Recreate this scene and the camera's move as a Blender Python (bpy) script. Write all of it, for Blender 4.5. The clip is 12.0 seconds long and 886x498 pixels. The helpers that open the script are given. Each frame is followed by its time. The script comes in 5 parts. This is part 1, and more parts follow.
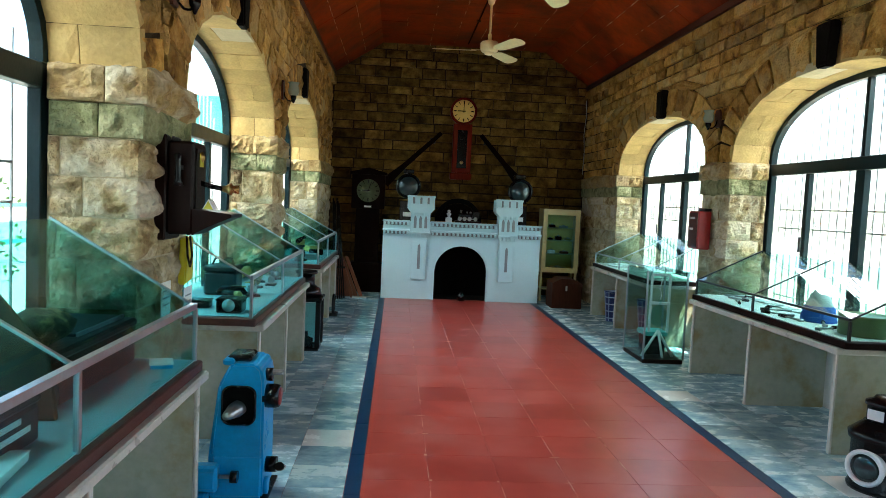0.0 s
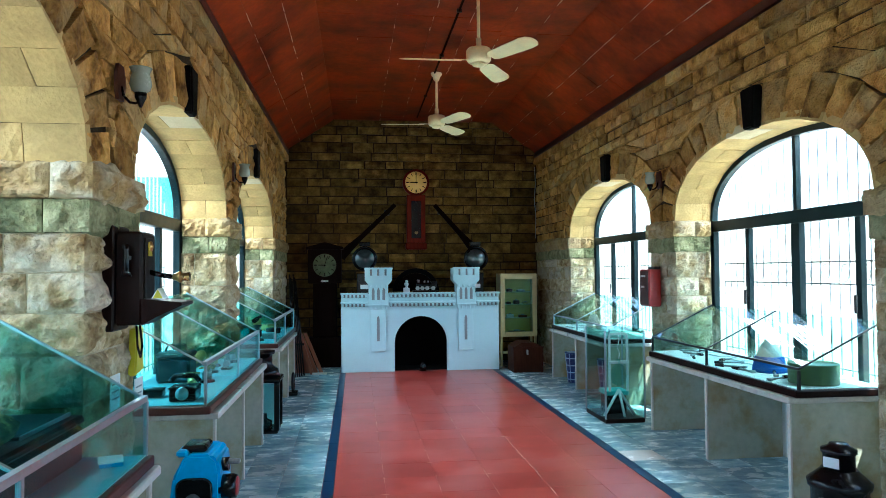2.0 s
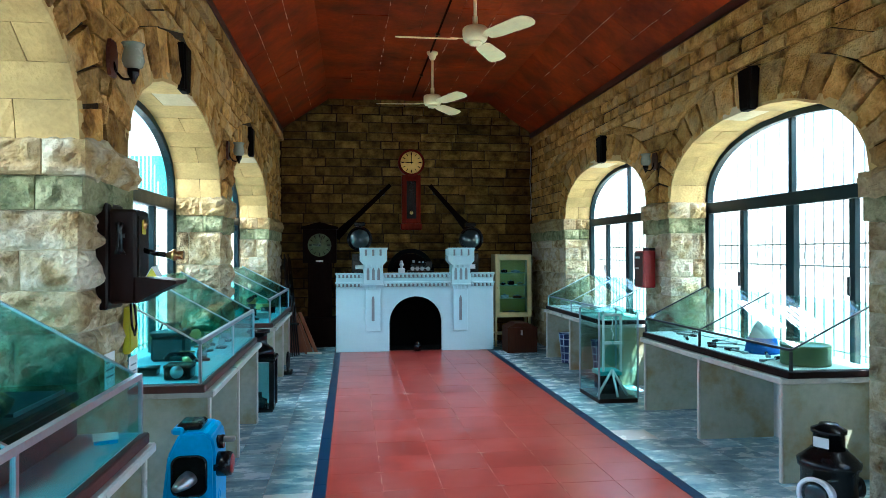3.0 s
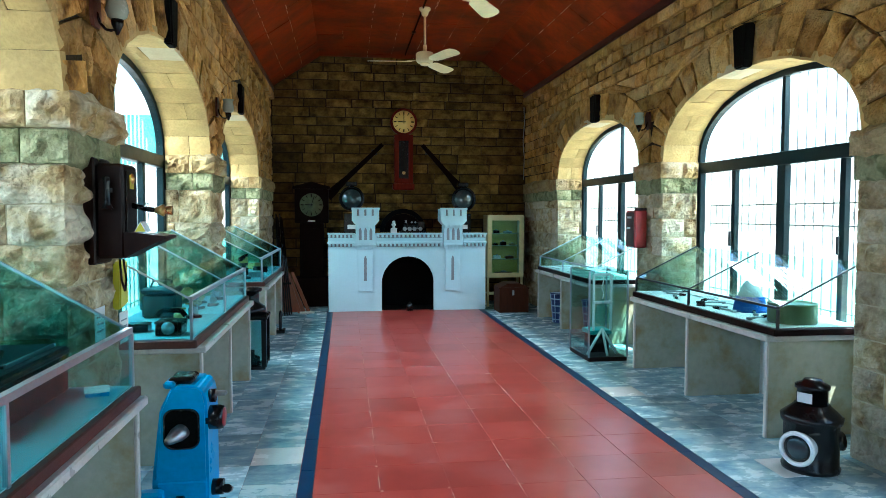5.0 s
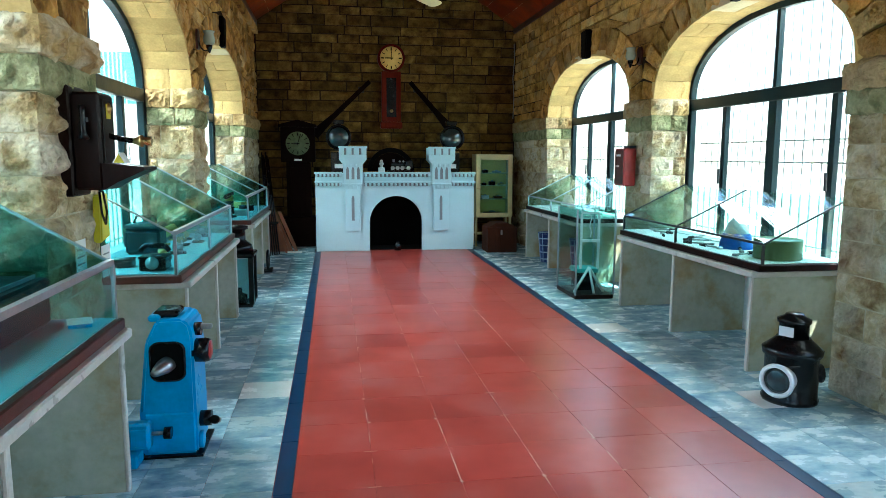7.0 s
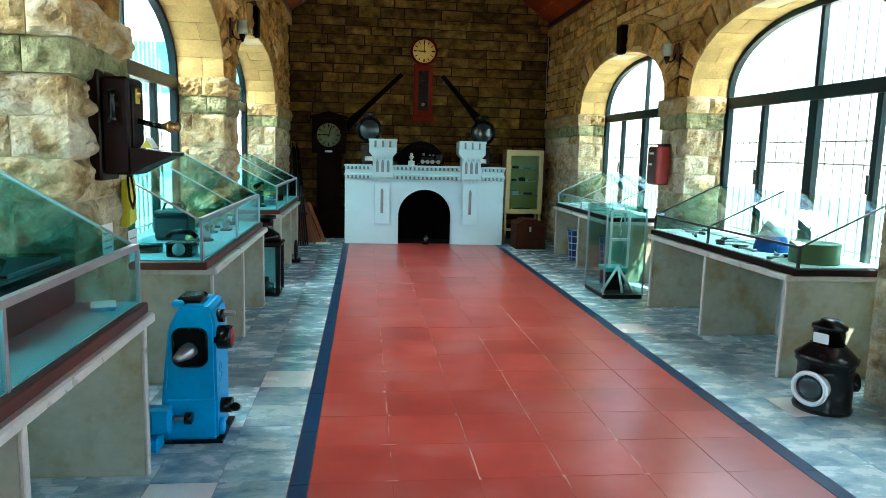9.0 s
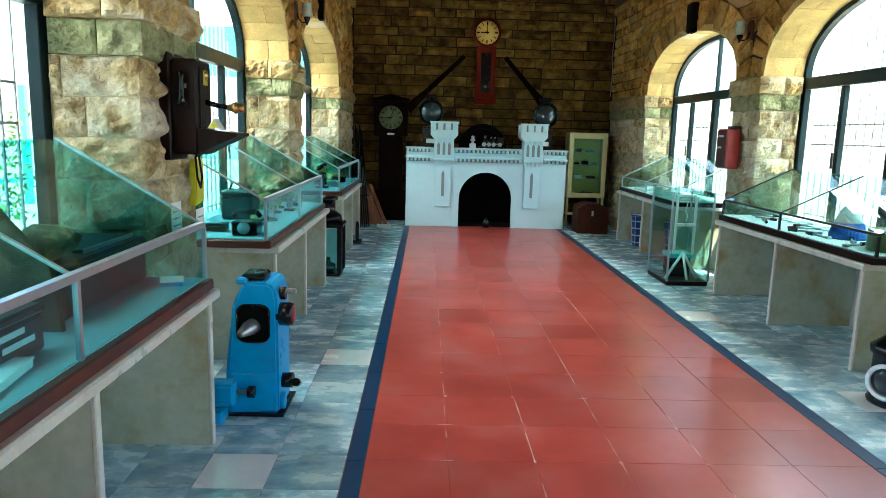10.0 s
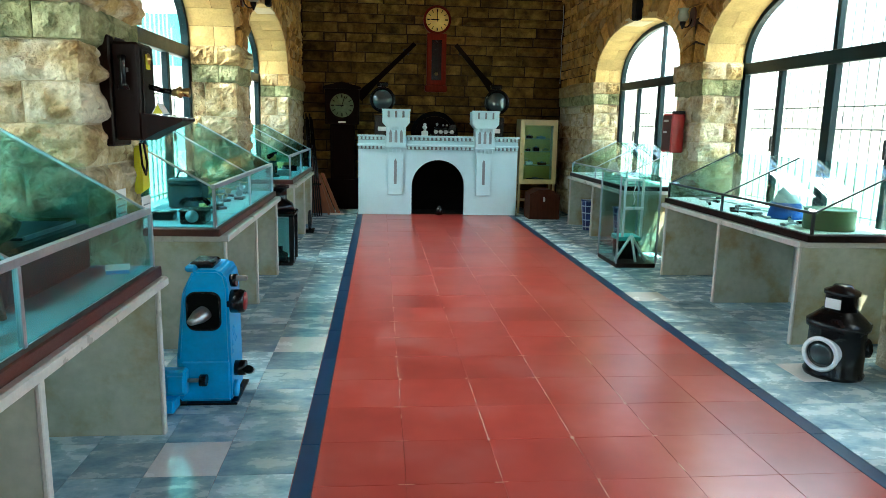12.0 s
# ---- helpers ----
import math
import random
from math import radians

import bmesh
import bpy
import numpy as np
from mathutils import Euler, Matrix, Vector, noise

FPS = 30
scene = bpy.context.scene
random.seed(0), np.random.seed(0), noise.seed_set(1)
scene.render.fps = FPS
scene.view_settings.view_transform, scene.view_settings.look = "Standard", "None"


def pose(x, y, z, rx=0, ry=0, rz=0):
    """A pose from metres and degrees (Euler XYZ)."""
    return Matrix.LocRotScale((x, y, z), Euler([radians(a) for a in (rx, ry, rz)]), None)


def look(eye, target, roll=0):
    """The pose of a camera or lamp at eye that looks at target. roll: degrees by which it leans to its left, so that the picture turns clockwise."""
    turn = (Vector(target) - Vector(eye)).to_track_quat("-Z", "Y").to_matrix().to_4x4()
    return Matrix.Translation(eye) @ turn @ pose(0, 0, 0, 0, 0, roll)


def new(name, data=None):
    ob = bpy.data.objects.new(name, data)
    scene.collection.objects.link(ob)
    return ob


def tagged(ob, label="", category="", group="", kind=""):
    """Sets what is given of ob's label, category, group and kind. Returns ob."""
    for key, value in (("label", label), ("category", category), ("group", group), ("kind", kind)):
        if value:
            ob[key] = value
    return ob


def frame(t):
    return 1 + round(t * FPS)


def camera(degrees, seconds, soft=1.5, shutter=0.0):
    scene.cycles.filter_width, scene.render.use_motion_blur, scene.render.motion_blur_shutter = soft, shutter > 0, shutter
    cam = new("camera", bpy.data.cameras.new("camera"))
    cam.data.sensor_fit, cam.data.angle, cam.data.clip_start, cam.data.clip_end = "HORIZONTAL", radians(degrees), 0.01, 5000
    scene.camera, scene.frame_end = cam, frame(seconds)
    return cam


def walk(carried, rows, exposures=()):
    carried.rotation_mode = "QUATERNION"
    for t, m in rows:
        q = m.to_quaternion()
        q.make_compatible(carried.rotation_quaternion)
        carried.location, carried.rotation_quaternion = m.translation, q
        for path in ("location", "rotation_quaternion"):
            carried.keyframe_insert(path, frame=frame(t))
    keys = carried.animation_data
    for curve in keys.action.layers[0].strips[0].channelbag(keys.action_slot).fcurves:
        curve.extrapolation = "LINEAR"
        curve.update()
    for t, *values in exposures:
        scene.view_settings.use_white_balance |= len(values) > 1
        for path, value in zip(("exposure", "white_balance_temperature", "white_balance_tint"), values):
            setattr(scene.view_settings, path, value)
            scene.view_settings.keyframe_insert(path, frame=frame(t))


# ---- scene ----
cam = camera(65.0, 12.0, soft=0.8)
PATH = [
    (0, (-0.628, -0.639, 1.575), (-0.49, 1.352, 1.444), 2.7),
    (0.1, (-0.628, -0.639, 1.575), (-0.476, 1.351, 1.439), 3.0),
    (0.3, (-0.624, -0.652, 1.609), (-0.440, 1.339, 1.566), 1.7),
    (0.5, (-0.622, -0.66, 1.631), (-0.43, 1.33, 1.711), 1.3),
    (0.7, (-0.618, -0.670, 1.625), (-0.391, 1.310, 1.789), 0.8),
    (1, (-0.613, -0.686, 1.617), (-0.375, 1.294, 1.77), 0.6),
    (1.5, (-0.599, -0.686, 1.615), (-0.349, 1.296, 1.717), -0.0),
    (2, (-0.59, -0.691, 1.614), (-0.342, 1.292, 1.678), -0.4),
    (2.5, (-0.586, -0.692, 1.612), (-0.327, 1.291, 1.639), -0.1),
    (3, (-0.59, -0.685, 1.608), (-0.328, 1.297, 1.617), -0.1),
    (5, (-0.574, -0.685, 1.578), (-0.293, 1.293, 1.478), 0.1),
    (5.5, (-0.565, -0.686, 1.567), (-0.279, 1.287, 1.413), 0.2),
    (6, (-0.56, -0.679, 1.557), (-0.255, 1.286, 1.345), -0.2),
    (6.5, (-0.558, -0.668, 1.539), (-0.252, 1.292, 1.279), 0.0),
    (8.5, (-0.528, -0.627, 1.514), (-0.23, 1.333, 1.248), 1.6),
    (8.7, (-0.526, -0.622, 1.512), (-0.250, 1.340, 1.236), 1.5),
    (9, (-0.524, -0.614, 1.51), (-0.297, 1.354, 1.232), 1.5),
    (9.2, (-0.522, -0.614, 1.506), (-0.346, 1.358, 1.225), 1.6),
    (9.5, (-0.52, -0.614, 1.499), (-0.414, 1.36, 1.201), 1.8),
    (9.7, (-0.516, -0.612, 1.499), (-0.444, 1.362, 1.183), 1.8),
    (10, (-0.511, -0.608, 1.499), (-0.457, 1.364, 1.17), 1.6),
    (10.5, (-0.502, -0.614, 1.491), (-0.427, 1.36, 1.176), 2.0),
    (11, (-0.493, -0.615, 1.485), (-0.387, 1.353, 1.148), 2.2),
    (11.5, (-0.482, -0.628, 1.484), (-0.332, 1.335, 1.13), 1.4),
    (12, (-0.494, -0.64, 1.471), (-0.311, 1.319, 1.116), 1.2),
]
EXPOSURE = 3.15
walk(cam, [(t, look(e, g, r)) for t, e, g, r in PATH], [(0, EXPOSURE - 0.4, 6150, -1), (1, EXPOSURE - 0.12, 5450, -1), (3, EXPOSURE - 0.1, 5150, -3), (6, EXPOSURE, 5400, -5), (9, EXPOSURE + 0.04, 5900, -6), (12, EXPOSURE + 0.05, 6150, -6)])

# ---- world and sun ----
world = bpy.data.worlds.new("sky")
scene.world = world
world.use_nodes = True
wn, wl = world.node_tree.nodes, world.node_tree.links
sky = wn.new("ShaderNodeTexSky")
sky.sky_type, sky.sun_disc = "NISHITA", False
SUN_EL, SUN_AZ = 68.0, 115.0      # azimuth from +y towards +x
sky.sun_elevation, sky.sun_rotation = radians(SUN_EL), radians(SUN_AZ)
wl.new(sky.outputs[0], wn["Background"].inputs[0])
wn["Background"].inputs[1].default_value = 0.12
sun = new("sun", bpy.data.lights.new("sun", "SUN"))
sun.data.energy, sun.data.angle, sun.data.color = 4.5, radians(0.5), (1, 0.95, 0.86)
ce, se, ca, sa = math.cos(radians(SUN_EL)), math.sin(radians(SUN_EL)), math.cos(radians(SUN_AZ)), math.sin(radians(SUN_AZ))
sun.matrix_world = look((sa * ce * 30, ca * ce * 30, se * 30), (0, 0, 0))


# area lamps added out of view over each window, to boost the skylight
for x, s, panes in ((-2.25, -1, ((-2.0, 7), (1.2, 16), (4.65, 38), (8.2, 34))), (3.11, 1, ((-1.85, 12), (1.4, 12), (4.75, 25), (8.17, 22)))):
    for y, watts in panes:
        li = new("window_skylight", bpy.data.lights.new("window_skylight", "AREA"))
        li.data.shape, li.data.size, li.data.size_y = "RECTANGLE", 2.3, 0.7
        li.data.energy, li.data.color = watts, (1.0, 0.975, 0.93)
        q = look((x + s * 0.62, y, 3.2), (x - s * 1.5, y, 0.2))
        li.matrix_world = q


# ---- mesh helpers ----
def box(bm, x0, x1, y0, y1, z0, z1, bevel=0.0, m=None):
    vs = [bm.verts.new((x, y, z)) for z in (z0, z1) for y in (y0, y1) for x in (x0, x1)]
    fs = [bm.faces.new([vs[i] for i in q]) for q in ((0, 2, 3, 1), (4, 5, 7, 6), (0, 1, 5, 4), (2, 6, 7, 3), (0, 4, 6, 2), (1, 3, 7, 5))]
    if bevel:
        es = list({e for f in fs for e in f.edges})
        r = bmesh.ops.bevel(bm, geom=es, offset=bevel, segments=1, affect="EDGES", profile=0.5)
        vs = list({v for f in r["faces"] for v in f.verts})
    if m is not None:
        bmesh.ops.transform(bm, matrix=m, verts=vs)
    return bm


def cyl(bm, p0, p1, r0, r1=None, seg=16, caps=True):
    """A round bar from p0 to p1."""
    r1 = r0 if r1 is None else r1
    p0, p1 = Vector(p0), Vector(p1)
    q = (p1 - p0).to_track_quat("Z", "Y")
    a, b = [], []
    for i in range(seg):
        t = 2 * math.pi * i / seg
        d = q @ Vector((math.cos(t), math.sin(t), 0))
        a.append(bm.verts.new(p0 + d * r0)); b.append(bm.verts.new(p1 + d * r1))
    for i in range(seg):
        j = (i + 1) % seg
        f = bm.faces.new((a[i], a[j], b[j], b[i])); f.smooth = True
    if caps:
        bm.faces.new(a[::-1]); bm.faces.new(b)
    return bm


def lathe(bm, prof, seg=24, m=None):
    """Turns (radius, height) pairs round z."""
    m = m or Matrix()
    rings = []
    for r, z in prof:
        rings.append([bm.verts.new(m @ Vector((max(r, 1e-4) * math.cos(2 * math.pi * i / seg), max(r, 1e-4) * math.sin(2 * math.pi * i / seg), z))) for i in range(seg)])
    for a, b in zip(rings, rings[1:]):
        for i in range(seg):
            j = (i + 1) % seg
            f = bm.faces.new((a[i], a[j], b[j], b[i])); f.smooth = True
    bm.faces.new(rings[0][::-1]); bm.faces.new(rings[-1])
    return bm


def slab(bm, pts, d0, d1, axis="y"):
    """A flat outline, thickened from d0 to d1 along an axis. For y the outline is (x, z), for x (y, z), for z (x, y)."""
    def at(p, d):
        return {"y": (p[0], d, p[1]), "x": (d, p[0], p[1]), "z": (p[0], p[1], d)}[axis]
    a = [bm.verts.new(at(p, d0)) for p in pts]
    b = [bm.verts.new(at(p, d1)) for p in pts]
    bm.faces.new(a); bm.faces.new(b[::-1])
    n = len(pts)
    for i in range(n):
        j = (i + 1) % n
        bm.faces.new((a[j], a[i], b[i], b[j]))
    bmesh.ops.recalc_face_normals(bm, faces=bm.faces)
    return bm


def tube(bm, pts, r, seg=8):
    for p, q in zip(pts, pts[1:]):
        cyl(bm, p, q, r, r, seg)
    return bm


def mesh_of(name, bm, mat):
    me = bpy.data.meshes.new(name)
    bm.to_mesh(me); bm.free()
    if mat:
        me.materials.append(mat)
    return me


def part(name, bm, mat, parent, label=""):
    ob = new(name, mesh_of(name, bm, mat))
    ob.parent = parent
    return tagged(ob, label=label)


def thing(name, label, category, loc=(0, 0, 0), rz=0.0, group="", kind=""):
    ob = new(name)
    ob.matrix_basis = pose(*loc, 0, 0, rz)
    return tagged(ob, label, category, group, kind)


def setting(name, bm, mat, label, category):
    return tagged(new(name, mesh_of(name, bm, mat)), label, category, kind="structure")


def B(*a, **k):
    return box(bmesh.new(), *a, **k)


# ---- materials ----
def mat(name, col, rough=0.6, metal=0.0, var=0.25, scale=6.0, bump=0.15, fine=60.0, col2=None, rnd=0.0, spec=0.5, stretch=(1, 1, 1), coat=0.0, rv=0.1, col3=None, detail=6, whole=False, tone=None):
    """Base colour with broad stains, fine grain, relief, and a change of tone from piece to piece."""
    m = bpy.data.materials.new(name)
    m.use_nodes = True
    n, l = m.node_tree.nodes, m.node_tree.links
    p = n["Principled BSDF"]
    tc = n.new("ShaderNodeTexCoord"); mp = n.new("ShaderNodeMapping")
    mp.inputs["Scale"].default_value = stretch
    oi = n.new("ShaderNodeObjectInfo")
    add = n.new("ShaderNodeVectorMath"); add.operation = "ADD"
    mul = n.new("ShaderNodeVectorMath"); mul.operation = "SCALE"; mul.inputs["Scale"].default_value = 37.0
    comb = n.new("ShaderNodeCombineXYZ")
    for i in range(3):
        l.new(oi.outputs["Random"], comb.inputs[i])
    geo = n.new("ShaderNodeNewGeometry")
    l.new(comb.outputs[0], mul.inputs[0]); l.new(geo.outputs["Position"] if whole else tc.outputs["Object"], mp.inputs[0])
    if whole:                       # wear that runs on from piece to piece
        mul.inputs["Scale"].default_value = 0.0
    l.new(mp.outputs[0], add.inputs[0]); l.new(mul.outputs[0], add.inputs[1])
    a = n.new("ShaderNodeTexNoise"); a.inputs["Scale"].default_value = scale; a.inputs["Detail"].default_value = detail; a.inputs["Roughness"].default_value = 0.6
    b = n.new("ShaderNodeTexNoise"); b.inputs["Scale"].default_value = fine; b.inputs["Detail"].default_value = 4
    l.new(add.outputs[0], a.inputs["Vector"]); l.new(add.outputs[0], b.inputs["Vector"])
    ramp = n.new("ShaderNodeValToRGB")
    c2 = col2 or tuple(c * (1 - var) for c in col)
    ramp.color_ramp.elements[0].position, ramp.color_ramp.elements[1].position = 0.32, 0.68
    ramp.color_ramp.elements[0].color, ramp.color_ramp.elements[1].color = (*c2, 1), (*col, 1)
    if col3:
        ramp.color_ramp.elements.new(0.5).color = (*col, 1)
        ramp.color_ramp.elements[2].color = (*col3, 1)
    l.new(a.outputs["Fac"], ramp.inputs[0])
    hsv = n.new("ShaderNodeHueSaturation")
    if tone:                        # some pieces lean towards a second colour
        wn1 = n.new("ShaderNodeTexWhiteNoise"); wn1.noise_dimensions = "1D"
        lean = n.new("ShaderNodeMapRange"); lean.inputs["From Min"].default_value = 0.25; lean.inputs["To Max"].default_value = 0.75
        mx = n.new("ShaderNodeMixRGB"); mx.inputs[2].default_value = (*tone, 1)
        patch = n.new("ShaderNodeTexNoise"); patch.inputs["Scale"].default_value = scale * 0.8; patch.inputs["Detail"].default_value = 5
        l.new(add.outputs[0], patch.inputs["Vector"])
        pr = n.new("ShaderNodeMapRange"); pr.inputs["From Min"].default_value, pr.inputs["From Max"].default_value = 0.42, 0.56
        l.new(patch.outputs["Fac"], pr.inputs["Value"])
        k = n.new("ShaderNodeMath"); k.operation = "MULTIPLY"
        l.new(oi.outputs["Random"], wn1.inputs["W"]); l.new(wn1.outputs["Value"], lean.inputs["Value"])
        l.new(lean.outputs[0], k.inputs[0]); l.new(pr.outputs[0], k.inputs[1]); l.new(k.outputs[0], mx.inputs[0])
        l.new(ramp.outputs[0], mx.inputs[1]); l.new(mx.outputs[0], hsv.inputs["Color"])
    else:
        l.new(ramp.outputs[0], hsv.inputs["Color"])
    val = n.new("ShaderNodeMapRange")
    val.inputs["To Min"].default_value, val.inputs["To Max"].default_value = 1 - rnd, 1 + rnd
    l.new(oi.outputs["Random"], val.inputs["Value"])
    gr = n.new("ShaderNodeMapRange"); gr.inputs["To Min"].default_value, gr.inputs["To Max"].default_value = 1 - var * 0.7, 1 + var * 0.7
    l.new(b.outputs["Fac"], gr.inputs["Value"])
    vm = n.new("ShaderNodeMath"); vm.operation = "MULTIPLY"
    l.new(val.outputs[0], vm.inputs[0]); l.new(gr.outputs[0], vm.inputs[1]); l.new(vm.outputs[0], hsv.inputs["Value"])
    l.new(hsv.outputs[0], p.inputs["Base Color"])
    rr = n.new("ShaderNodeMapRange"); rr.inputs["To Min"].default_value, rr.inputs["To Max"].default_value = max(rough - rv, 0.02), min(rough + rv, 1)
    l.new(a.outputs["Fac"], rr.inputs["Value"]); l.new(rr.outputs[0], p.inputs["Roughness"])
    p.inputs["Metallic"].default_value = metal
    p.inputs["Specular IOR Level"].default_value = spec
    p.inputs["Coat Weight"].default_value = coat
    if bump:
        bp = n.new("ShaderNodeBump"); bp.inputs["Strength"].default_value = bump; bp.inputs["Distance"].default_value = 0.03
        ad = n.new("ShaderNodeMath"); ad.operation = "ADD"
        l.new(a.outputs["Fac"], ad.inputs[0]); l.new(b.outputs["Fac"], ad.inputs[1])
        l.new(ad.outputs[0], bp.inputs["Height"]); l.new(bp.outputs[0], p.inputs["Normal"])
    return m


def glass_mat(name, tint, gloss=1.0, rough=0.0):
    m = bpy.data.materials.new(name)
    m.use_nodes = True
    n, l = m.node_tree.nodes, m.node_tree.links
    n.remove(n["Principled BSDF"])
    t = n.new("ShaderNodeBsdfTransparent"); t.inputs[0].default_value = (*tint, 1)
    g = n.new("ShaderNodeBsdfGlossy"); g.inputs["Roughness"].default_value = rough
    f = n.new("ShaderNodeLayerWeight"); f.inputs[0].default_value = 0.5
    w = n.new("ShaderNodeMath"); w.operation = "POWER"; w.inputs[1].default_value = 4.0
    l.new(f.outputs["Facing"], w.inputs[0])
    k = n.new("ShaderNodeMapRange"); k.inputs["To Min"].default_value, k.inputs["To Max"].default_value = 0.035 * gloss, 0.8 * gloss
    x = n.new("ShaderNodeMixShader")
    l.new(w.outputs[0], k.inputs[0]); l.new(k.outputs[0], x.inputs[0])
    l.new(t.outputs[0], x.inputs[1]); l.new(g.outputs[0], x.inputs[2]); l.new(x.outputs[0], n["Material Output"].inputs[0])
    return m


M_MORTAR = mat("mortar", (0.045, 0.03, 0.016), 0.9, var=0.4, scale=5, bump=0.4, spec=0.12)
M_STONE = mat("sandstone_block", (0.42, 0.225, 0.056), 0.85, var=0.5, scale=6, bump=1.0, fine=45, rnd=0.34, col2=(0.12, 0.058, 0.014), col3=(0.56, 0.34, 0.11), spec=0.12, tone=(0.50, 0.36, 0.17))
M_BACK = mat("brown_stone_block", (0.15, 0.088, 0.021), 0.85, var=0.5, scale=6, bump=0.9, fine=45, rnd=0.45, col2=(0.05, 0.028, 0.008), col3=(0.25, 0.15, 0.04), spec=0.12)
M_PIER = mat("rock_faced_stone", (0.47, 0.37, 0.20), 0.85, var=0.5, scale=6, bump=1.0, fine=40, rnd=0.16, col2=(0.20, 0.12, 0.045), col3=(0.66, 0.58, 0.40), spec=0.12, tone=(0.64, 0.59, 0.47))
M_POINT = mat("pale_lime_pointing", (0.58, 0.50, 0.33), 0.9, var=0.3, scale=9, bump=0.3, spec=0.12)
M_CAP = mat("yellow_sandstone", (0.44, 0.33, 0.15), 0.85, var=0.5, scale=5, bump=0.6, fine=40, rnd=0.15, col2=(0.24, 0.15, 0.06), spec=0.12, tone=(0.52, 0.48, 0.36))
M_GREEN = mat("greenish_sandstone", (0.29, 0.30, 0.155), 0.85, var=0.5, scale=9, bump=0.8, fine=40, rnd=0.14, col2=(0.11, 0.125, 0.06), spec=0.12, tone=(0.47, 0.45, 0.27))
M_SOFFIT = mat("cream_ashlar", (0.62, 0.44, 0.18), 0.8, var=0.3, scale=4, bump=0.3, fine=50, rnd=0.10, spec=0.12)
M_RED = mat("red_floor_tile", (0.325, 0.046, 0.034), 0.295, var=0.10, scale=1.7, bump=0.0, fine=11, rnd=0.12, col2=(0.26, 0.032, 0.024), col3=(0.355, 0.085, 0.072), rv=0.01, spec=1.0, detail=3, whole=True)
M_JOINT = mat("tile_grout", (0.34, 0.075, 0.055), 0.6, var=0.4, scale=3, bump=0.1)
M_MARBLE = mat("grey_marble_tile", (0.31, 0.46, 0.52), 0.27, var=0.26, scale=5, bump=0.0, fine=28, rnd=0.30, col2=(0.125, 0.235, 0.31), col3=(0.50, 0.61, 0.60), stretch=(1, 1.6, 1), rv=0.03, spec=0.6, detail=8)
M_BORDER = mat("blue_black_marble_strip", (0.006, 0.038, 0.095), 0.35, var=0.3, scale=8, bump=0.0, rv=0.03, spec=0.3)
M_CEIL = mat("varnished_red_brown_board", (0.34, 0.046, 0.006), 0.45, var=0.35, scale=2, bump=0.05, fine=20, col2=(0.09, 0.011, 0.003), spec=0.12)
M_TRIM = mat("dark_red_brown_wood", (0.085, 0.020, 0.012), 0.4, var=0.4, scale=8, bump=0.08, stretch=(4, 1, 4))
M_FRAME = mat("dark_teal_paint", (0.0035, 0.018, 0.022), 0.4, spec=0.2, var=0.3, scale=10, bump=0.05)
M_IRON = mat("pale_grey_painted_iron", (0.45, 0.47, 0.47), 0.5, var=0.3, scale=20, bump=0.1)
M_SLABEDGE = mat("white_marble_edge", (0.66, 0.61, 0.53), 0.3, var=0.2, scale=8, bump=0.03)
M_PANEL = mat("beige_marble_panel", (0.44, 0.44, 0.32), 0.38, var=0.3, scale=3.0, bump=0.0, fine=20, rnd=0.06, col2=(0.33, 0.24, 0.09), col3=(0.50, 0.50, 0.40), rv=0.05)
M_ALU = mat("aluminium", (0.46, 0.52, 0.58), 0.35, metal=0.9, var=0.15, scale=20, bump=0.03)
M_DARKFR = mat("dark_metal_strip", (0.03, 0.032, 0.035), 0.4, metal=0.5, var=0.3, scale=20, bump=0.03)
M_GLASS = glass_mat("greenish_case_glass", (0.68, 0.91, 0.91), 0.5)
M_CLEAR = glass_mat("pale_case_glass", (0.84, 0.97, 0.95), 0.8)
M_PANE = glass_mat("clear_window_glass", (0.97, 0.985, 0.98), 0.25)
M_CASTLE = mat("pale_blue_white_paint", (0.50, 0.69, 0.735), 0.45, var=0.06, scale=3, bump=0.04, fine=40)
# grey of the slits; also paints the shade between the castle corbels
M_SLIT = mat("grey_slit_and_shade_paint", (0.22, 0.24, 0.26), 0.6, var=0.2, scale=6, bump=0.05)
M_SOOT = mat("soot_black", (0.004, 0.0038, 0.0035), 0.9, spec=0.1, var=0.4, scale=6, bump=0.2)
M_DKWOOD = mat("dark_polished_wood", (0.013, 0.0035, 0.002), 0.4, spec=0.12, var=0.4, scale=6, bump=0.06, stretch=(5, 5, 1))
M_OLDWOOD = mat("dull_dark_wood", (0.009, 0.0032, 0.002), 0.7, var=0.4, scale=6, bump=0.06, spec=0.05, stretch=(5, 5, 1))
M_REDWOOD = mat("red_mahogany", (0.15, 0.013, 0.005), 0.5, spec=0.08, var=0.35, scale=6, bump=0.05, stretch=(5, 5, 1))
M_ORWOOD = mat("orange_brown_wood", (0.22, 0.06, 0.02), 0.45, var=0.4, scale=5, bump=0.08, stretch=(5, 5, 1))
M_DIAL = mat("cream_dial", (0.84, 0.58, 0.15), 0.4, var=0.1, scale=10, bump=0.0)
M_DIAL2 = mat("aged_green_dial", (0.13, 0.17, 0.08), 0.4, var=0.4, scale=14, bump=0.0)
M_BLACK = mat("black_enamel", (0.004, 0.004, 0.0045), 0.25, spec=0.3, var=0.3, scale=10, bump=0.04)
M_WHITE = mat("white_enamel", (0.78, 0.79, 0.80), 0.3, var=0.08, scale=10, bump=0.02)
M_CREAM = mat("cream_fan_paint", (0.90, 0.80, 0.46), 0.35, var=0.12, scale=10, bump=0.02)
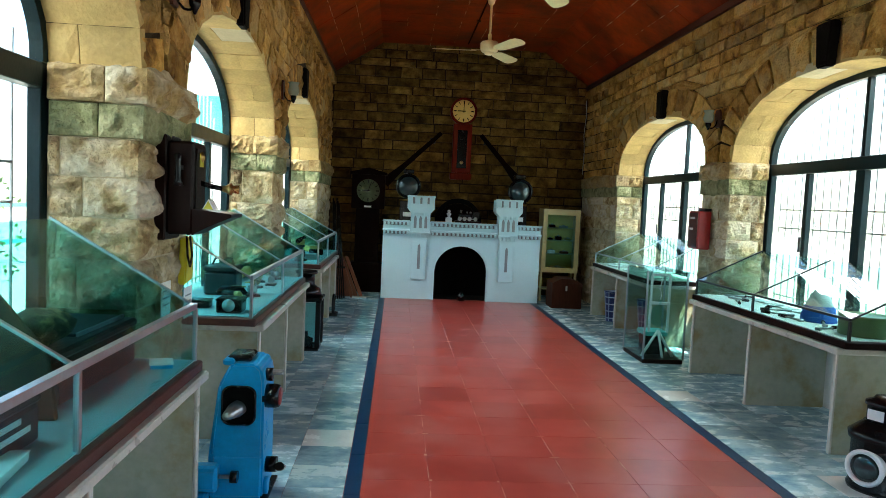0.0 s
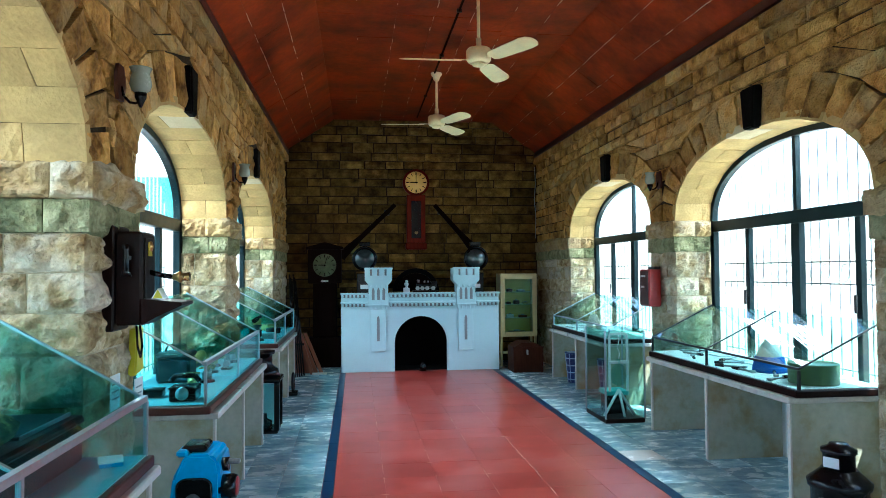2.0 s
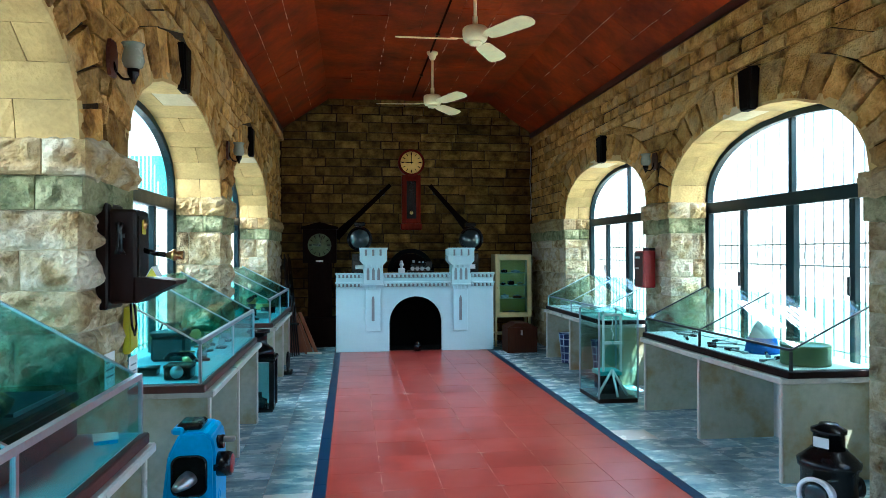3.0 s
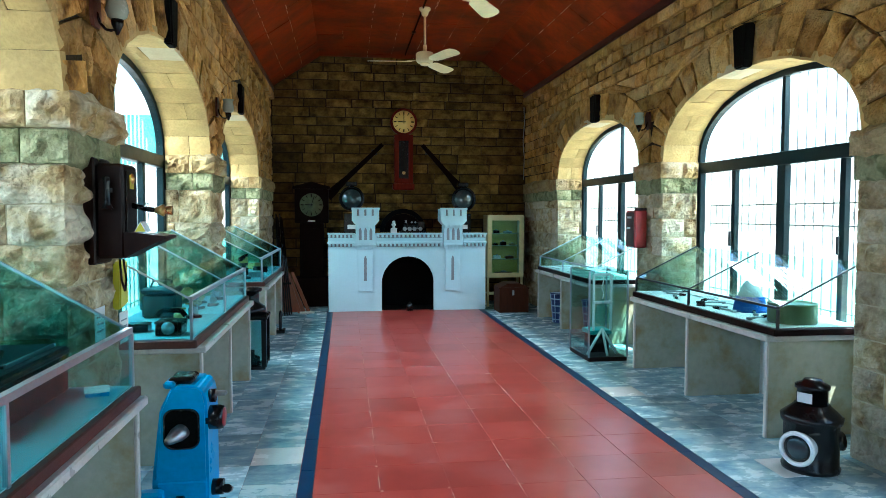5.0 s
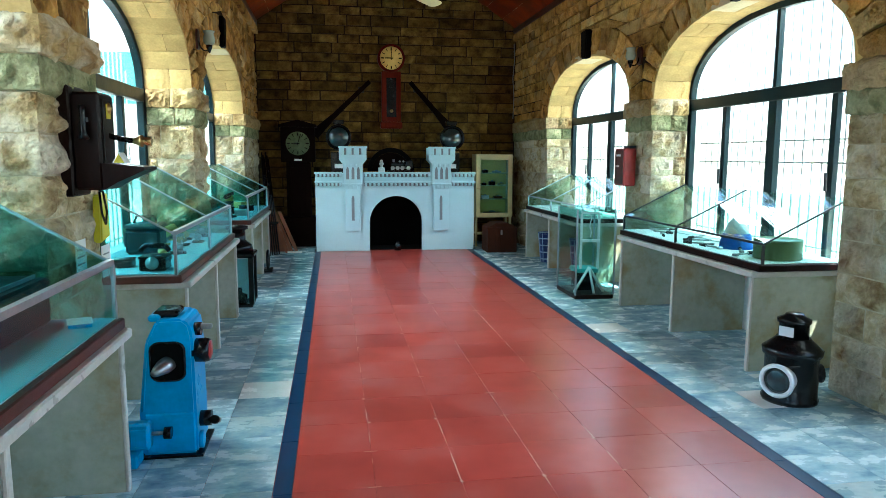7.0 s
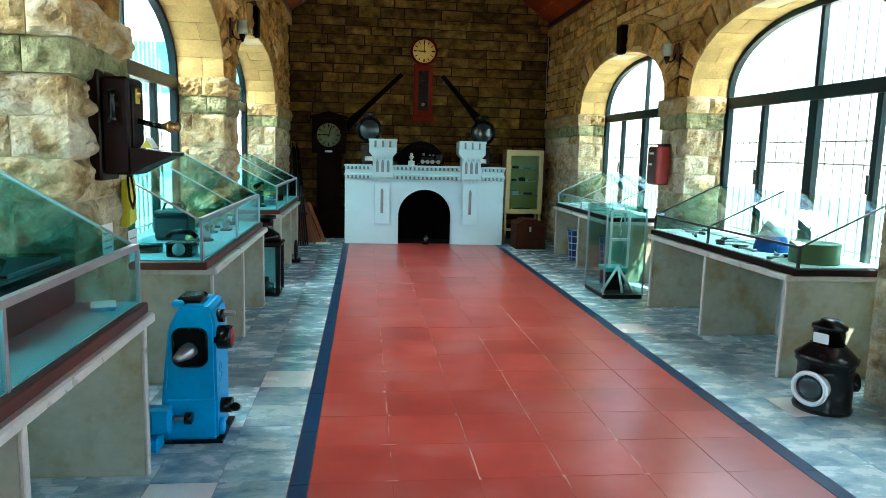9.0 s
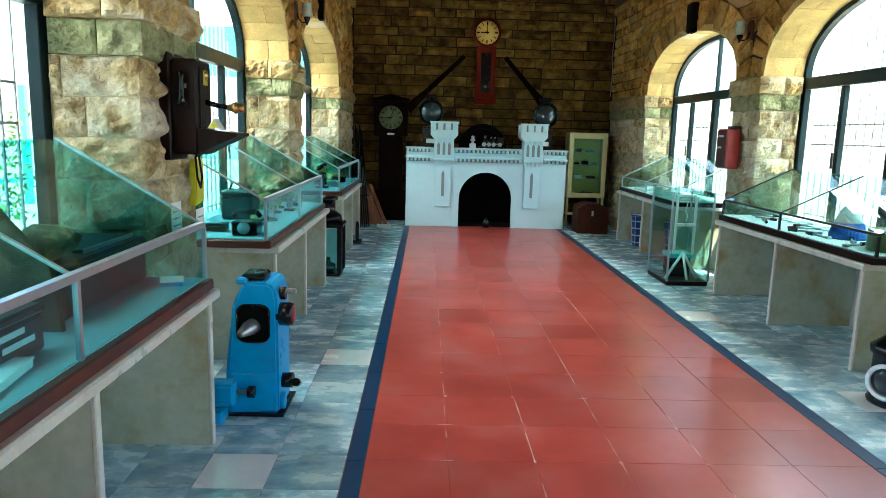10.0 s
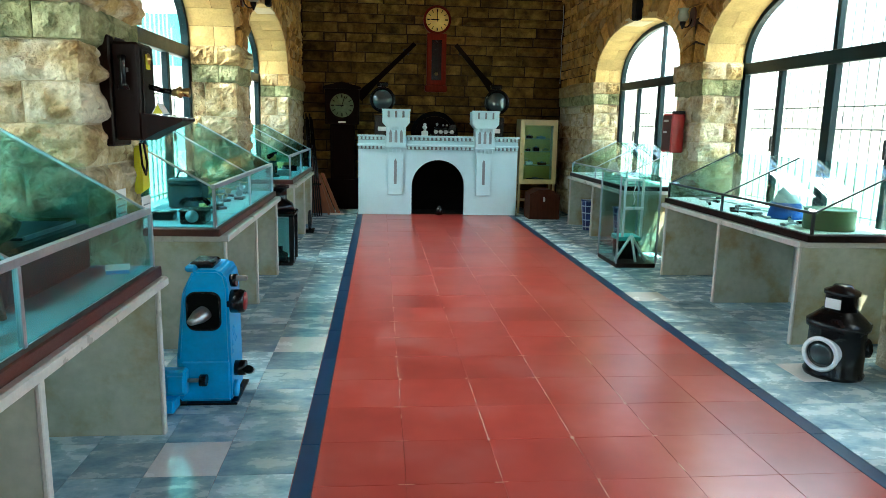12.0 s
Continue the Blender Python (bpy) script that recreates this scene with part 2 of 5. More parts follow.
M_CABINET = mat("yellowed_cream_paint", (0.60, 0.51, 0.24), 0.4, var=0.15, scale=8, bump=0.03)
M_PUTTY = mat("pale_nail_putty", (0.68, 0.50, 0.38), 0.7, var=0.3, scale=20, bump=0.0)
M_BRASS = mat("aged_brass", (0.55, 0.38, 0.14), 0.3, metal=1.0, var=0.3, scale=20, bump=0.05)
M_BLUE = mat("bright_blue_paint", (0.02, 0.335, 0.68), 0.34, var=0.2, scale=8, bump=0.05, fine=50)
M_STEEL = mat("worn_steel", (0.42, 0.42, 0.42), 0.35, metal=0.9, var=0.3, scale=15, bump=0.06)
M_REDPAINT = mat("red_paint", (0.35, 0.012, 0.014), 0.35, var=0.2, scale=8, bump=0.03)
M_YELLOW = mat("yellow_plastic", (0.62, 0.55, 0.02), 0.4, var=0.15, scale=8, bump=0.02)
M_OPAL = mat("opal_glass_shade", (0.30, 0.33, 0.27), 0.25, var=0.1, scale=10, bump=0.0)
M_LENS = mat("clear_lamp_glass", (0.05, 0.075, 0.08), 0.06, metal=0.35, var=0.4, scale=8, bump=0.0, spec=0.8, rv=0.02)
M_PAPER = mat("white_paper", (0.8, 0.8, 0.78), 0.8, var=0.06, scale=8, bump=0.02)
M_GREENTIN = mat("olive_green_paint", (0.10, 0.13, 0.035), 0.45, var=0.3, scale=8, bump=0.05)
M_LINING = mat("pale_case_lining", (0.27, 0.38, 0.42), 0.7, var=0.15, scale=4, bump=0.03)
M_CASTIRON = mat("dark_green_black_iron", (0.02, 0.035, 0.038), 0.45, metal=0.3, var=0.4, scale=10, bump=0.15)
M_GROUND = mat("sunlit_concrete", (0.50, 0.46, 0.38), 0.9, var=0.25, scale=1.5, bump=0.2)
M_GRASS = mat("green_shrub_leaf", (0.08, 0.17, 0.03), 0.6, var=0.5, scale=3, bump=0.2)
M_PLASTER = mat("whitewashed_plaster", (0.72, 0.70, 0.64), 0.85, var=0.15, scale=3, bump=0.1)
M_PALE = mat("pale_limewashed_stone", (0.66, 0.56, 0.36), 0.85, var=0.2, scale=4, bump=0.2, spec=0.12)
M_TEAL = mat("turquoise_paint", (0.10, 0.48, 0.48), 0.5, var=0.2, scale=5, bump=0.05)

# ---- structure ----
XL, XR = -1.82, 2.70            # inner faces of the side walls
XC = (XL + XR) / 2
GL, GR = -2.25, 3.11            # window planes
YB, YF = 11.7, -3.4             # back and front walls
EAVE, FLAT = 3.74, 4.32
SPRING, CROWN = 2.12, 2.80
# the first opening of each list is unseen, added to light the floor
OPEN_L = [(-3.10, -0.85), (-0.15, 2.66), (3.33, 6.10), (6.68, 9.82)]
OPEN_R = [(-3.10, -0.60), (0.05, 2.70), (3.35, 6.16), (6.74, 9.72)]
SILL = 0.74


def arch_curve(y0, y1, n=28, grow=0.0, z0=SPRING, crown=CROWN):
    c, a, b = (y0 + y1) / 2, (y1 - y0) / 2 + grow, crown - z0 + grow
    out = []
    for i in range(n + 1):
        t = math.pi * (1 - i / n)
        out.append((c + a * math.copysign(abs(math.cos(t)) ** 0.9, math.cos(t)), z0 + b * math.sin(t) ** 0.9))
    return out


def half_width(y0, y1, z, grow):
    """Half width at height z of the grown arch."""
    a, b = (y1 - y0) / 2 + grow, CROWN - SPRING + grow
    if z <= SPRING:
        return a
    k = (z - SPRING) / b
    return 0.0 if k >= 1 else a * max(1 - k ** (2 / 0.9), 0) ** 0.45


def side_wall(name, xi, xo, openings, label):
    bm = bmesh.new()
    lo, hi = min(xi, xo), max(xi, xo)
    edges = [YF] + [v for o in openings for v in o] + [YB]
    for a, b in zip(edges[::2], edges[1::2]):
        box(bm, lo, hi, a, b, -0.2, EAVE)
    for a, b in openings:
        cv = arch_curve(a, b)
        for (ya, za), (yb, zb) in zip(cv, cv[1:]):
            q = [(lo, ya, za), (lo, yb, zb), (lo, yb, EAVE), (lo, ya, EAVE)]
            v0 = [bm.verts.new(p) for p in q]
            v1 = [bm.verts.new((hi, p[1], p[2])) for p in q]
            for f in ((0, 1, 2, 3),):
                bm.faces.new([v0[i] for i in f]); bm.faces.new([v1[i] for i in f][::-1])
            bm.faces.new((v0[0], v1[0], v1[1], v0[1])); bm.faces.new((v0[2], v1[2], v1[3], v0[3]))
    bmesh.ops.recalc_face_normals(bm, faces=bm.faces)
    return setting(name, bm, M_MORTAR, label, "wall")


OUT = 0.045
wall_left = side_wall("wall_west", XL - 0.02, GL - OUT, OPEN_L, "sandstone side wall with wide arched window openings")
wall_right = side_wall("wall_east", XR + 0.02, GR + OUT, OPEN_R, "sandstone side wall with wide arched window openings")
wall_back = setting("wall_north", B(GL - OUT, GR + OUT, YB + 0.02, YB + 0.4, -0.2, FLAT + 0.3), M_MORTAR, "brown coursed stone gable wall behind the model castle", "wall")
# unseen end wall; doorway added to let in light, dark stone limits bounce
bm = B(GL - OUT, XC - 0.75, YF - 0.3, YF, -0.2, FLAT + 0.3)
box(bm, XC + 0.75, GR + OUT, YF - 0.3, YF, -0.2, FLAT + 0.3)
box(bm, XC - 0.75, XC + 0.75, YF - 0.3, YF, 2.25, FLAT + 0.3)
wall_front = setting("wall_south", bm, M_BACK, "unseen brown stone end wall with a doorway added for light", "wall")

floor = setting("floor", B(GL - OUT, GR + OUT, YF, YB + 0.02, -0.2, -0.004), M_JOINT, "red tile floor with grey marble margins", "floor")

cb = bmesh.new()
sec = [(XL - 0.08, EAVE), (XC - 1.42, FLAT), (XC + 1.42, FLAT), (XR + 0.08, EAVE)]
# the 0.9 m eaves are unseen, added to hold the sun off the floor
top = [(GR + 0.9, EAVE + 0.05), (GR + 0.9, EAVE + 0.12), (XC + 1.42, FLAT + 0.25), (XC - 1.42, FLAT + 0.25), (GL - 0.9, EAVE + 0.12), (GL - 0.9, EAVE + 0.05)]
slab(cb, sec + top, YF - 0.3, YB + 0.4)
ceiling = setting("ceiling", cb, M_CEIL, "varnished red-brown boarded ceiling with sloping sides", "ceiling")
bm = bmesh.new()
box(bm, XL - 0.02, XL + 0.06, YF, YB, EAVE - 0.06, EAVE + 0.02)
setting("trim_west", bm, M_TRIM, "red-brown wooden cornice strip along the ceiling", "trim")
setting("trim_east", B(XR - 0.06, XR + 0.02, YF, YB, EAVE - 0.06, EAVE + 0.02), M_TRIM, "red-brown wooden cornice strip along the ceiling", "trim")
setting("ground", B(-60, 60, -60, 70, -0.5, -0.25), M_GROUND, "sunlit pale concrete yard outside the windows", "ground")
# ---- counters and glass cases ----
def counter(x_front, x_back, ys, zt):
    """An open marble counter: upright slabs and a top with a pale edge. Local origin at its front middle."""
    y0, y1 = ys[0], ys[-1]
    s = 1 if x_back > x_front else -1
    c = thing("display_counter", "beige marble counter on upright slabs with pale edges", "counter", (x_front, (y0 + y1) / 2, 0), group="display counters")
    ym = (y0 + y1) / 2
    d = abs(x_back - x_front)
    def bx(a, b, *r, **k):
        return B(min(s * a, s * b), max(s * a, s * b), *r, **k)
    part("top", bx(-0.035, d, y0 - ym - 0.05, y1 - ym + 0.05, zt - 0.045, zt, bevel=0.008), M_SLABEDGE, c, "white marble top with rounded edge")
    for y in ys:
        u = part("upright_slab", bx(0.012, d - 0.02, y - ym - 0.014, y - ym + 0.014, 0.001, zt - 0.046), M_PANEL, c)
        part("edge_strip", bx(-0.006, 0.011, y - ym - 0.017, y - ym + 0.017, 0.001, zt - 0.046, bevel=0.004), M_SLABEDGE, u, "pale marble edge")
    return c


def glass_case(x_front, x_back, y0, y1, joints, zb, zf, zp, trim, strip, glass):
    """A sloping glass case: low front, high back."""
    s = 1 if x_back > x_front else -1
    ym = (y0 + y1) / 2
    d = abs(x_back - x_front)
    c = thing("glass_display_case", "sloping green-tinted glass case on a dark wooden base", "display case", (x_front, ym, zb), group="glass cases")
    a, b, h, p = y0 - ym, y1 - ym, zf - zb, zp - zb
    def bx(u, v, *r, **k):
        return B(min(s * u, s * v), max(s * u, s * v), *r, **k)
    part("base_frame", bx(-0.03, d + 0.01, a - 0.02, b + 0.02, 0.0, 0.05, bevel=0.006), trim, c, "red-brown wooden base")
    # the white lining under pale glass puts sunlit brightness into the colour
    part("lining", bx(0.0, d, a + 0.01, b - 0.01, 0.052, 0.056), M_PAPER if glass is M_CLEAR else M_LINING, c, "pale lining board")
    cuts = [a] + [j - ym for j in joints] + [b]
    t = 0.006
    for u, v in zip(cuts, cuts[1:]):
        g = part("front_pane", bx(0, t, u + 0.004, v - 0.004, 0.057, h), glass, c)
        bm = bmesh.new()
        slab(bm, [(s * 0.0, h + 0.001), (s * d, p), (s * d, p + t), (s * 0.0, h + 0.001 + t)], u + 0.003, v - 0.003)
        part("sloping_pane", bm, glass, c)
    for e in (a, b - t):
        bm = bmesh.new()
        slab(bm, [(s * 0.008, 0.057), (s * d, 0.057), (s * d, p - 0.002), (s * 0.008, h - 0.002)], e, e + t)
        part("end_pane", bm, glass, c)
    part("back_pane", bx(d + 0.001, d + t + 0.001, a, b, 0.057, p), glass, c)
    wd = 0.022 if x_front < 0 else 0.013
    bm = bmesh.new()
    box(bm, min(-0.004 * s, wd * s), max(-0.004 * s, wd * s), a, b, h - 0.004, h + wd)
    part("front_rail", bm, strip, c, "thin metal rail")
    for e in cuts:
        part("corner_strip", bx(-0.005, 0.012, e - 0.009, e + 0.009, 0.05, h - 0.005), strip, c)
        bm = bmesh.new()
        slab(bm, [(s * 0.012, h + 0.004), (s * d, p + 0.004), (s * d, p + 0.016), (s * 0.012, h + 0.016)], e - 0.007, e + 0.007)
        part("slope_strip", bm, strip, c)
    return c


ZT = 0.755
counter(-1.495, -2.24, [0.25, 1.42, 2.545], ZT)
counter(-1.465, -2.20, [3.82, 4.94, 6.04], ZT)
counter(-1.465, -2.20, [7.45, 8.53, 9.45], ZT)
counter(2.365, 3.069, [3.80, 4.95, 6.05], 0.735)
counter(2.365, 3.069, [7.35, 8.50, 9.62], 0.735)
glass_case(-1.515, -2.16, 0.25, 2.56, [1.39], ZT, 1.05, 1.42, M_TRIM, M_ALU, M_GLASS)
glass_case(-1.50, -2.16, 3.72, 6.05, [4.90], ZT, 1.05, 1.42, M_TRIM, M_ALU, M_GLASS)
glass_case(-1.50, -2.16, 7.40, 9.72, [8.50], ZT, 1.06, 1.40, M_TRIM, M_ALU, M_GLASS)
glass_case(2.40, 3.055, 3.74, 6.10, [5.00], 0.735, 0.925, 1.24, M_DKWOOD, M_DARKFR, M_CLEAR)
glass_case(2.40, 3.055, 7.32, 9.66, [8.54], 0.735, 0.93, 1.25, M_DKWOOD, M_ALU, M_CLEAR)

# ---- model castle ----
castle = thing("model_castle", "pale blue-white painted castle gateway mantel with two crenellated towers", "mantelpiece", (0.455, 10.6, 0))
CW, CH = 1.285, 1.25
AR, AC = 0.43, 0.46
arc = [(AR * math.cos(math.pi * i / 24), AC + AR * math.sin(math.pi * i / 24)) for i in range(25)]
bm = bmesh.new()
slab(bm, [(CW, 0.003), (CW, CH), (0, CH)] + [(0, AC + AR)] + [p for p in arc[:13]][::-1] + [(AR, 0.003)], 0, 0.10)
slab(bm, [(-AR, 0.003)] + arc[12:][::-1] + [(0, CH), (-CW, CH), (-CW, 0.003)], 0, 0.10)
part("front_wall", bm, M_CASTLE, castle)
for s in (-1, 1):
    part("side_wall", B(s * CW - 0.03 * (s > 0), s * CW + 0.03 * (s < 0), 0.101, 0.72, 0.003, CH), M_CASTLE, castle)
part("mantel_shelf", B(-CW, CW, 0.101, 0.75, CH - 0.03, CH), M_CASTLE, castle)
part("hearth_lining", B(-0.7, 0.7, 0.66, 0.69, 0.003, 1.15), M_SOOT, castle, "soot-black hearth back")
for s in (-1, 1):
    part("hearth_lining", B(s * 0.7 - 0.015, s * 0.7 + 0.015, 0.102, 0.66, 0.003, 1.15), M_SOOT, castle)
part("hearth_lining", B(-0.7, 0.7, 0.102, 0.66, 1.151, 1.17), M_SOOT, castle)
part("hearth_lining", B(-0.68, 0.68, 0.102, 0.655, 0.003, 0.01), M_SOOT, castle)
# ---- windows ----
def bar_y(bm, x, y0, y1, z, w, d):
    box(bm, x - d / 2, x + d / 2, y0, y1, z - w / 2, z + w / 2)


def arch_bar(y0, y1, x, depth, width, n=28):
    """A flat bar bent along the arch."""
    o, i = arch_curve(y0, y1, n), arch_curve(y0 + width, y1 - width, n, crown=CROWN - width)
    bm = bmesh.new()
    ring = [[bm.verts.new((xx, p[0], p[1])) for xx, p in ((x - depth / 2, a), (x + depth / 2, a), (x + depth / 2, b), (x - depth / 2, b))] for a, b in zip(o, i)]
    for r, q in zip(ring, ring[1:]):
        for k in range(4):
            bm.faces.new((r[k], r[(k + 1) % 4], q[(k + 1) % 4], q[k]))
    bm.faces.new(ring[0]); bm.faces.new(ring[-1][::-1])
    bmesh.ops.recalc_face_normals(bm, faces=bm.faces)
    return bm


def window(n, x, y0, y1, outside):
    """An arched steel window: fanlight over four casements, with a grille outside."""
    w = thing("window_%d" % n, "dark teal arched metal window with clear panes and iron grille", "window", kind="structure")
    c = (y0 + y1) / 2
    f = part("window_frame", arch_bar(y0 - 0.01, y1 + 0.01, x, 0.06, 0.06), M_FRAME, w)
    for y in (y0 + 0.03, y1 - 0.03):
        part("jamb", B(x - 0.03, x + 0.03, y - 0.04, y + 0.04, SILL + 0.03, SPRING - 0.002, bevel=0.004), M_FRAME, f)
    part("transom", B(x - 0.04, x + 0.04, y0 + 0.07, y1 - 0.07, SPRING - 0.12, SPRING - 0.01, bevel=0.005), M_FRAME, w)
    part("fanlight_mullion", B(x - 0.02, x + 0.02, c - 0.022, c + 0.022, SPRING - 0.009, CROWN - 0.05), M_FRAME, w)
    part("window_sill", B(min(x - outside * 0.06, x + outside * 0.145), max(x - outside * 0.06, x + outside * 0.145), y0, y1, SILL + 0.002, SILL + 0.03, bevel=0.004), M_SLABEDGE, w, "pale stone sill")
    q = (y1 - y0) / 4
    part("mullion", B(x - 0.03, x + 0.03, c - 0.055, c + 0.055, SILL + 0.031, SPRING - 0.121, bevel=0.004), M_FRAME, w)
    for y, side in ((c - q - 0.03, 1), (c + q + 0.03, -1)):
        m = part("mullion", B(x - 0.025, x + 0.025, y - 0.03, y + 0.03, SILL + 0.031, SPRING - 0.121, bevel=0.004), M_FRAME, w)
        part("latch", B(x - 0.05 * outside - 0.008, x - 0.05 * outside + 0.008, y - 0.012, y + 0.012, 1.28, 1.42, bevel=0.003), M_DARKFR, m)
    for a, b in ((y0 + 0.07, c - q - 0.06), (c - q, c - 0.055), (c + 0.055, c + q), (c + q + 0.06, y1 - 0.07)):
        p = part("pane", B(x - 0.003, x + 0.003, a, b, SILL + 0.04, SPRING - 0.125), M_PANE, w)
        p.visible_shadow = False
    bm = bmesh.new()
    slab(bm, [(y0 + 0.06, SPRING - 0.005)] + arch_curve(y0 + 0.055, y1 - 0.055, 20, crown=CROWN - 0.055) + [(y1 - 0.06, SPRING - 0.005)], x - 0.003, x + 0.003, "x")
    part("fanlight_pane", bm, M_PANE, w).visible_shadow = False
    # grille of thin bars with a band of rings
    g = thing("window_grille", "grey painted iron window grille with a scrollwork band", "grille", (x + outside * 0.12, c, SILL + 0.03), group="window grilles")
    h = (y1 - y0) / 2 - 0.02
    k = 0.0
    n_b = int(2 * h / 0.115)
    for i in range(n_b + 1):
        y = -h + 2 * h * i / n_b
        zz = SPRING + (CROWN - SPRING) * max(1 - abs(y / (h + 0.05)) ** 2, 0) ** 0.5 - SILL - 0.06
        part("bar", B(-0.005, 0.005, y - 0.005, y + 0.005, 0, zz), M_IRON, g)
    for z in (0.05, 0.72, 0.90, 1.3):
        part("rail", B(-0.007, 0.007, -h, h, z - 0.006, z + 0.006), M_IRON, g)
    for i in range(0, n_b, 2):
        y = -h + 2 * h * (i + 0.5) / n_b
        bm = bmesh.new()
        pts = [(0, y + 0.045 * math.cos(t * math.pi / 6), 0.81 + 0.07 * math.sin(t * math.pi / 6)) for t in range(13)]
        tube(bm, pts, 0.005, 4)
        part("scroll", bm, M_IRON, g)
    return w


k = 0
for (a, b) in OPEN_L:
    k += 1
    setting("sill_wall_%d" % k, B(GL - OUT, GL + 0.04, a - 0.02, b + 0.02, -0.2, SILL), M_PLASTER, "low plastered wall under the window", "wall")
    window(k, GL, a, b, -1)
for (a, b) in OPEN_R:
    k += 1
    setting("sill_wall_%d" % k, B(GR - 0.04, GR + OUT, a - 0.02, b + 0.02, -0.2, SILL), M_PLASTER, "low plastered wall under the window", "wall")
    window(k, GR, a, b, 1)


# ---- stonework ----
RND = random.Random(7)


def stone(name, corners, normal, material, parent, proud=0.02, nu=3, nv=2, rough=0.008, gap=0.005, back=0.05):
    """One dressed stone from its four face corners, with an uneven face."""
    c = [Vector(p) for p in corners]
    n = Vector(normal).normalized()
    mid = sum(c, Vector()) / 4
    e1, e2 = (c[1] - c[0]).length, (c[3] - c[0]).length
    if e1 < 0.03 or e2 < 0.02:
        return None
    vs, fs = [], []
    su, sv = gap / max(e1, 0.02), gap / max(e2, 0.02)
    tilt = RND.uniform(-0.25, 0.25)
    for j in range(nv + 1):
        for i in range(nu + 1):
            u, v = su + (1 - 2 * su) * i / nu, sv + (1 - 2 * sv) * j / nv
            p = c[0].lerp(c[1], u).lerp(c[3].lerp(c[2], u), v)
            edge = i in (0, nu) or j in (0, nv)
            d = proud * (0.45 if edge else 1.0) + RND.uniform(-rough, rough) * (0.6 if edge else 1.0) + tilt * proud * (v - 0.5)
            vs.append(p + n * d - mid)
    w = nu + 1
    for j in range(nv):
        for i in range(nu):
            a = j * w + i
            fs.append((a, a + 1, a + w + 1, a + w))
    rim = [i for i in range(w)] + [j * w + nu for j in range(1, nv + 1)] + [nv * w + i for i in range(nu - 1, -1, -1)] + [j * w for j in range(nv - 1, 0, -1)]
    base = len(vs)
    for i in rim:
        vs.append(vs[i] - n * (back + proud))
    for k2 in range(len(rim)):
        m2 = (k2 + 1) % len(rim)
        fs.append((rim[m2], rim[k2], base + k2, base + m2))
    flip = (c[1] - c[0]).cross(c[3] - c[0]).dot(n) < 0
    if flip:
        fs = [f[::-1] for f in fs]
    me = bpy.data.meshes.new(name)
    me.from_pydata([tuple(v) for v in vs], [], fs)
    me.materials.append(material)
    ob = new(name, me)
    ob.location = mid
    ob.parent = parent
    return ob


def rough_block(name, lo, hi, material, parent, bulge=0.03, n=4):
    """A rock-faced block that swells out between its chiselled edges."""
    lo, hi = Vector(lo), Vector(hi)
    mid, half = (lo + hi) / 2, (hi - lo) / 2
    seedv = Vector((RND.uniform(0, 50), RND.uniform(0, 50), RND.uniform(0, 50)))
    idx, vs, fs = {}, [], []
    def vert(g):
        if g in idx:
            return idx[g]
        u = Vector([2 * q / n - 1 for q in g])
        p = Vector([u[i] * half[i] for i in range(3)])
        for ax in range(3):
            if g[ax] in (0, n):
                o = [(1 - u[i] ** 4) for i in range(3) if i != ax]
                amount = bulge * o[0] * o[1] * (0.55 + 1.3 * noise.noise(seedv + p * 8) + 0.9 * noise.noise(seedv + p * 22))
                p[ax] += math.copysign(min(max(amount, -0.006), 0.05), u[ax])
        idx[g] = len(vs)
        vs.append(tuple(p))
        return idx[g]
    for ax in range(3):
        b, c = [i for i in range(3) if i != ax]
        for side in (0, n):
            for i in range(n):
                for j in range(n):
                    q = []
                    for di, dj in ((0, 0), (1, 0), (1, 1), (0, 1)):
                        g = [0, 0, 0]
                        g[ax], g[b], g[c] = side, i + di, j + dj
                        q.append(vert(tuple(g)))
                    out = (side == n) ^ (ax == 1)
                    fs.append(tuple(q if out else q[::-1]))
    me = bpy.data.meshes.new(name)
    me.from_pydata(vs, [], fs)
    me.materials.append(material)
    ob = new(name, me)
    ob.location = mid
    ob.parent = parent
    return ob


RING = 0.34


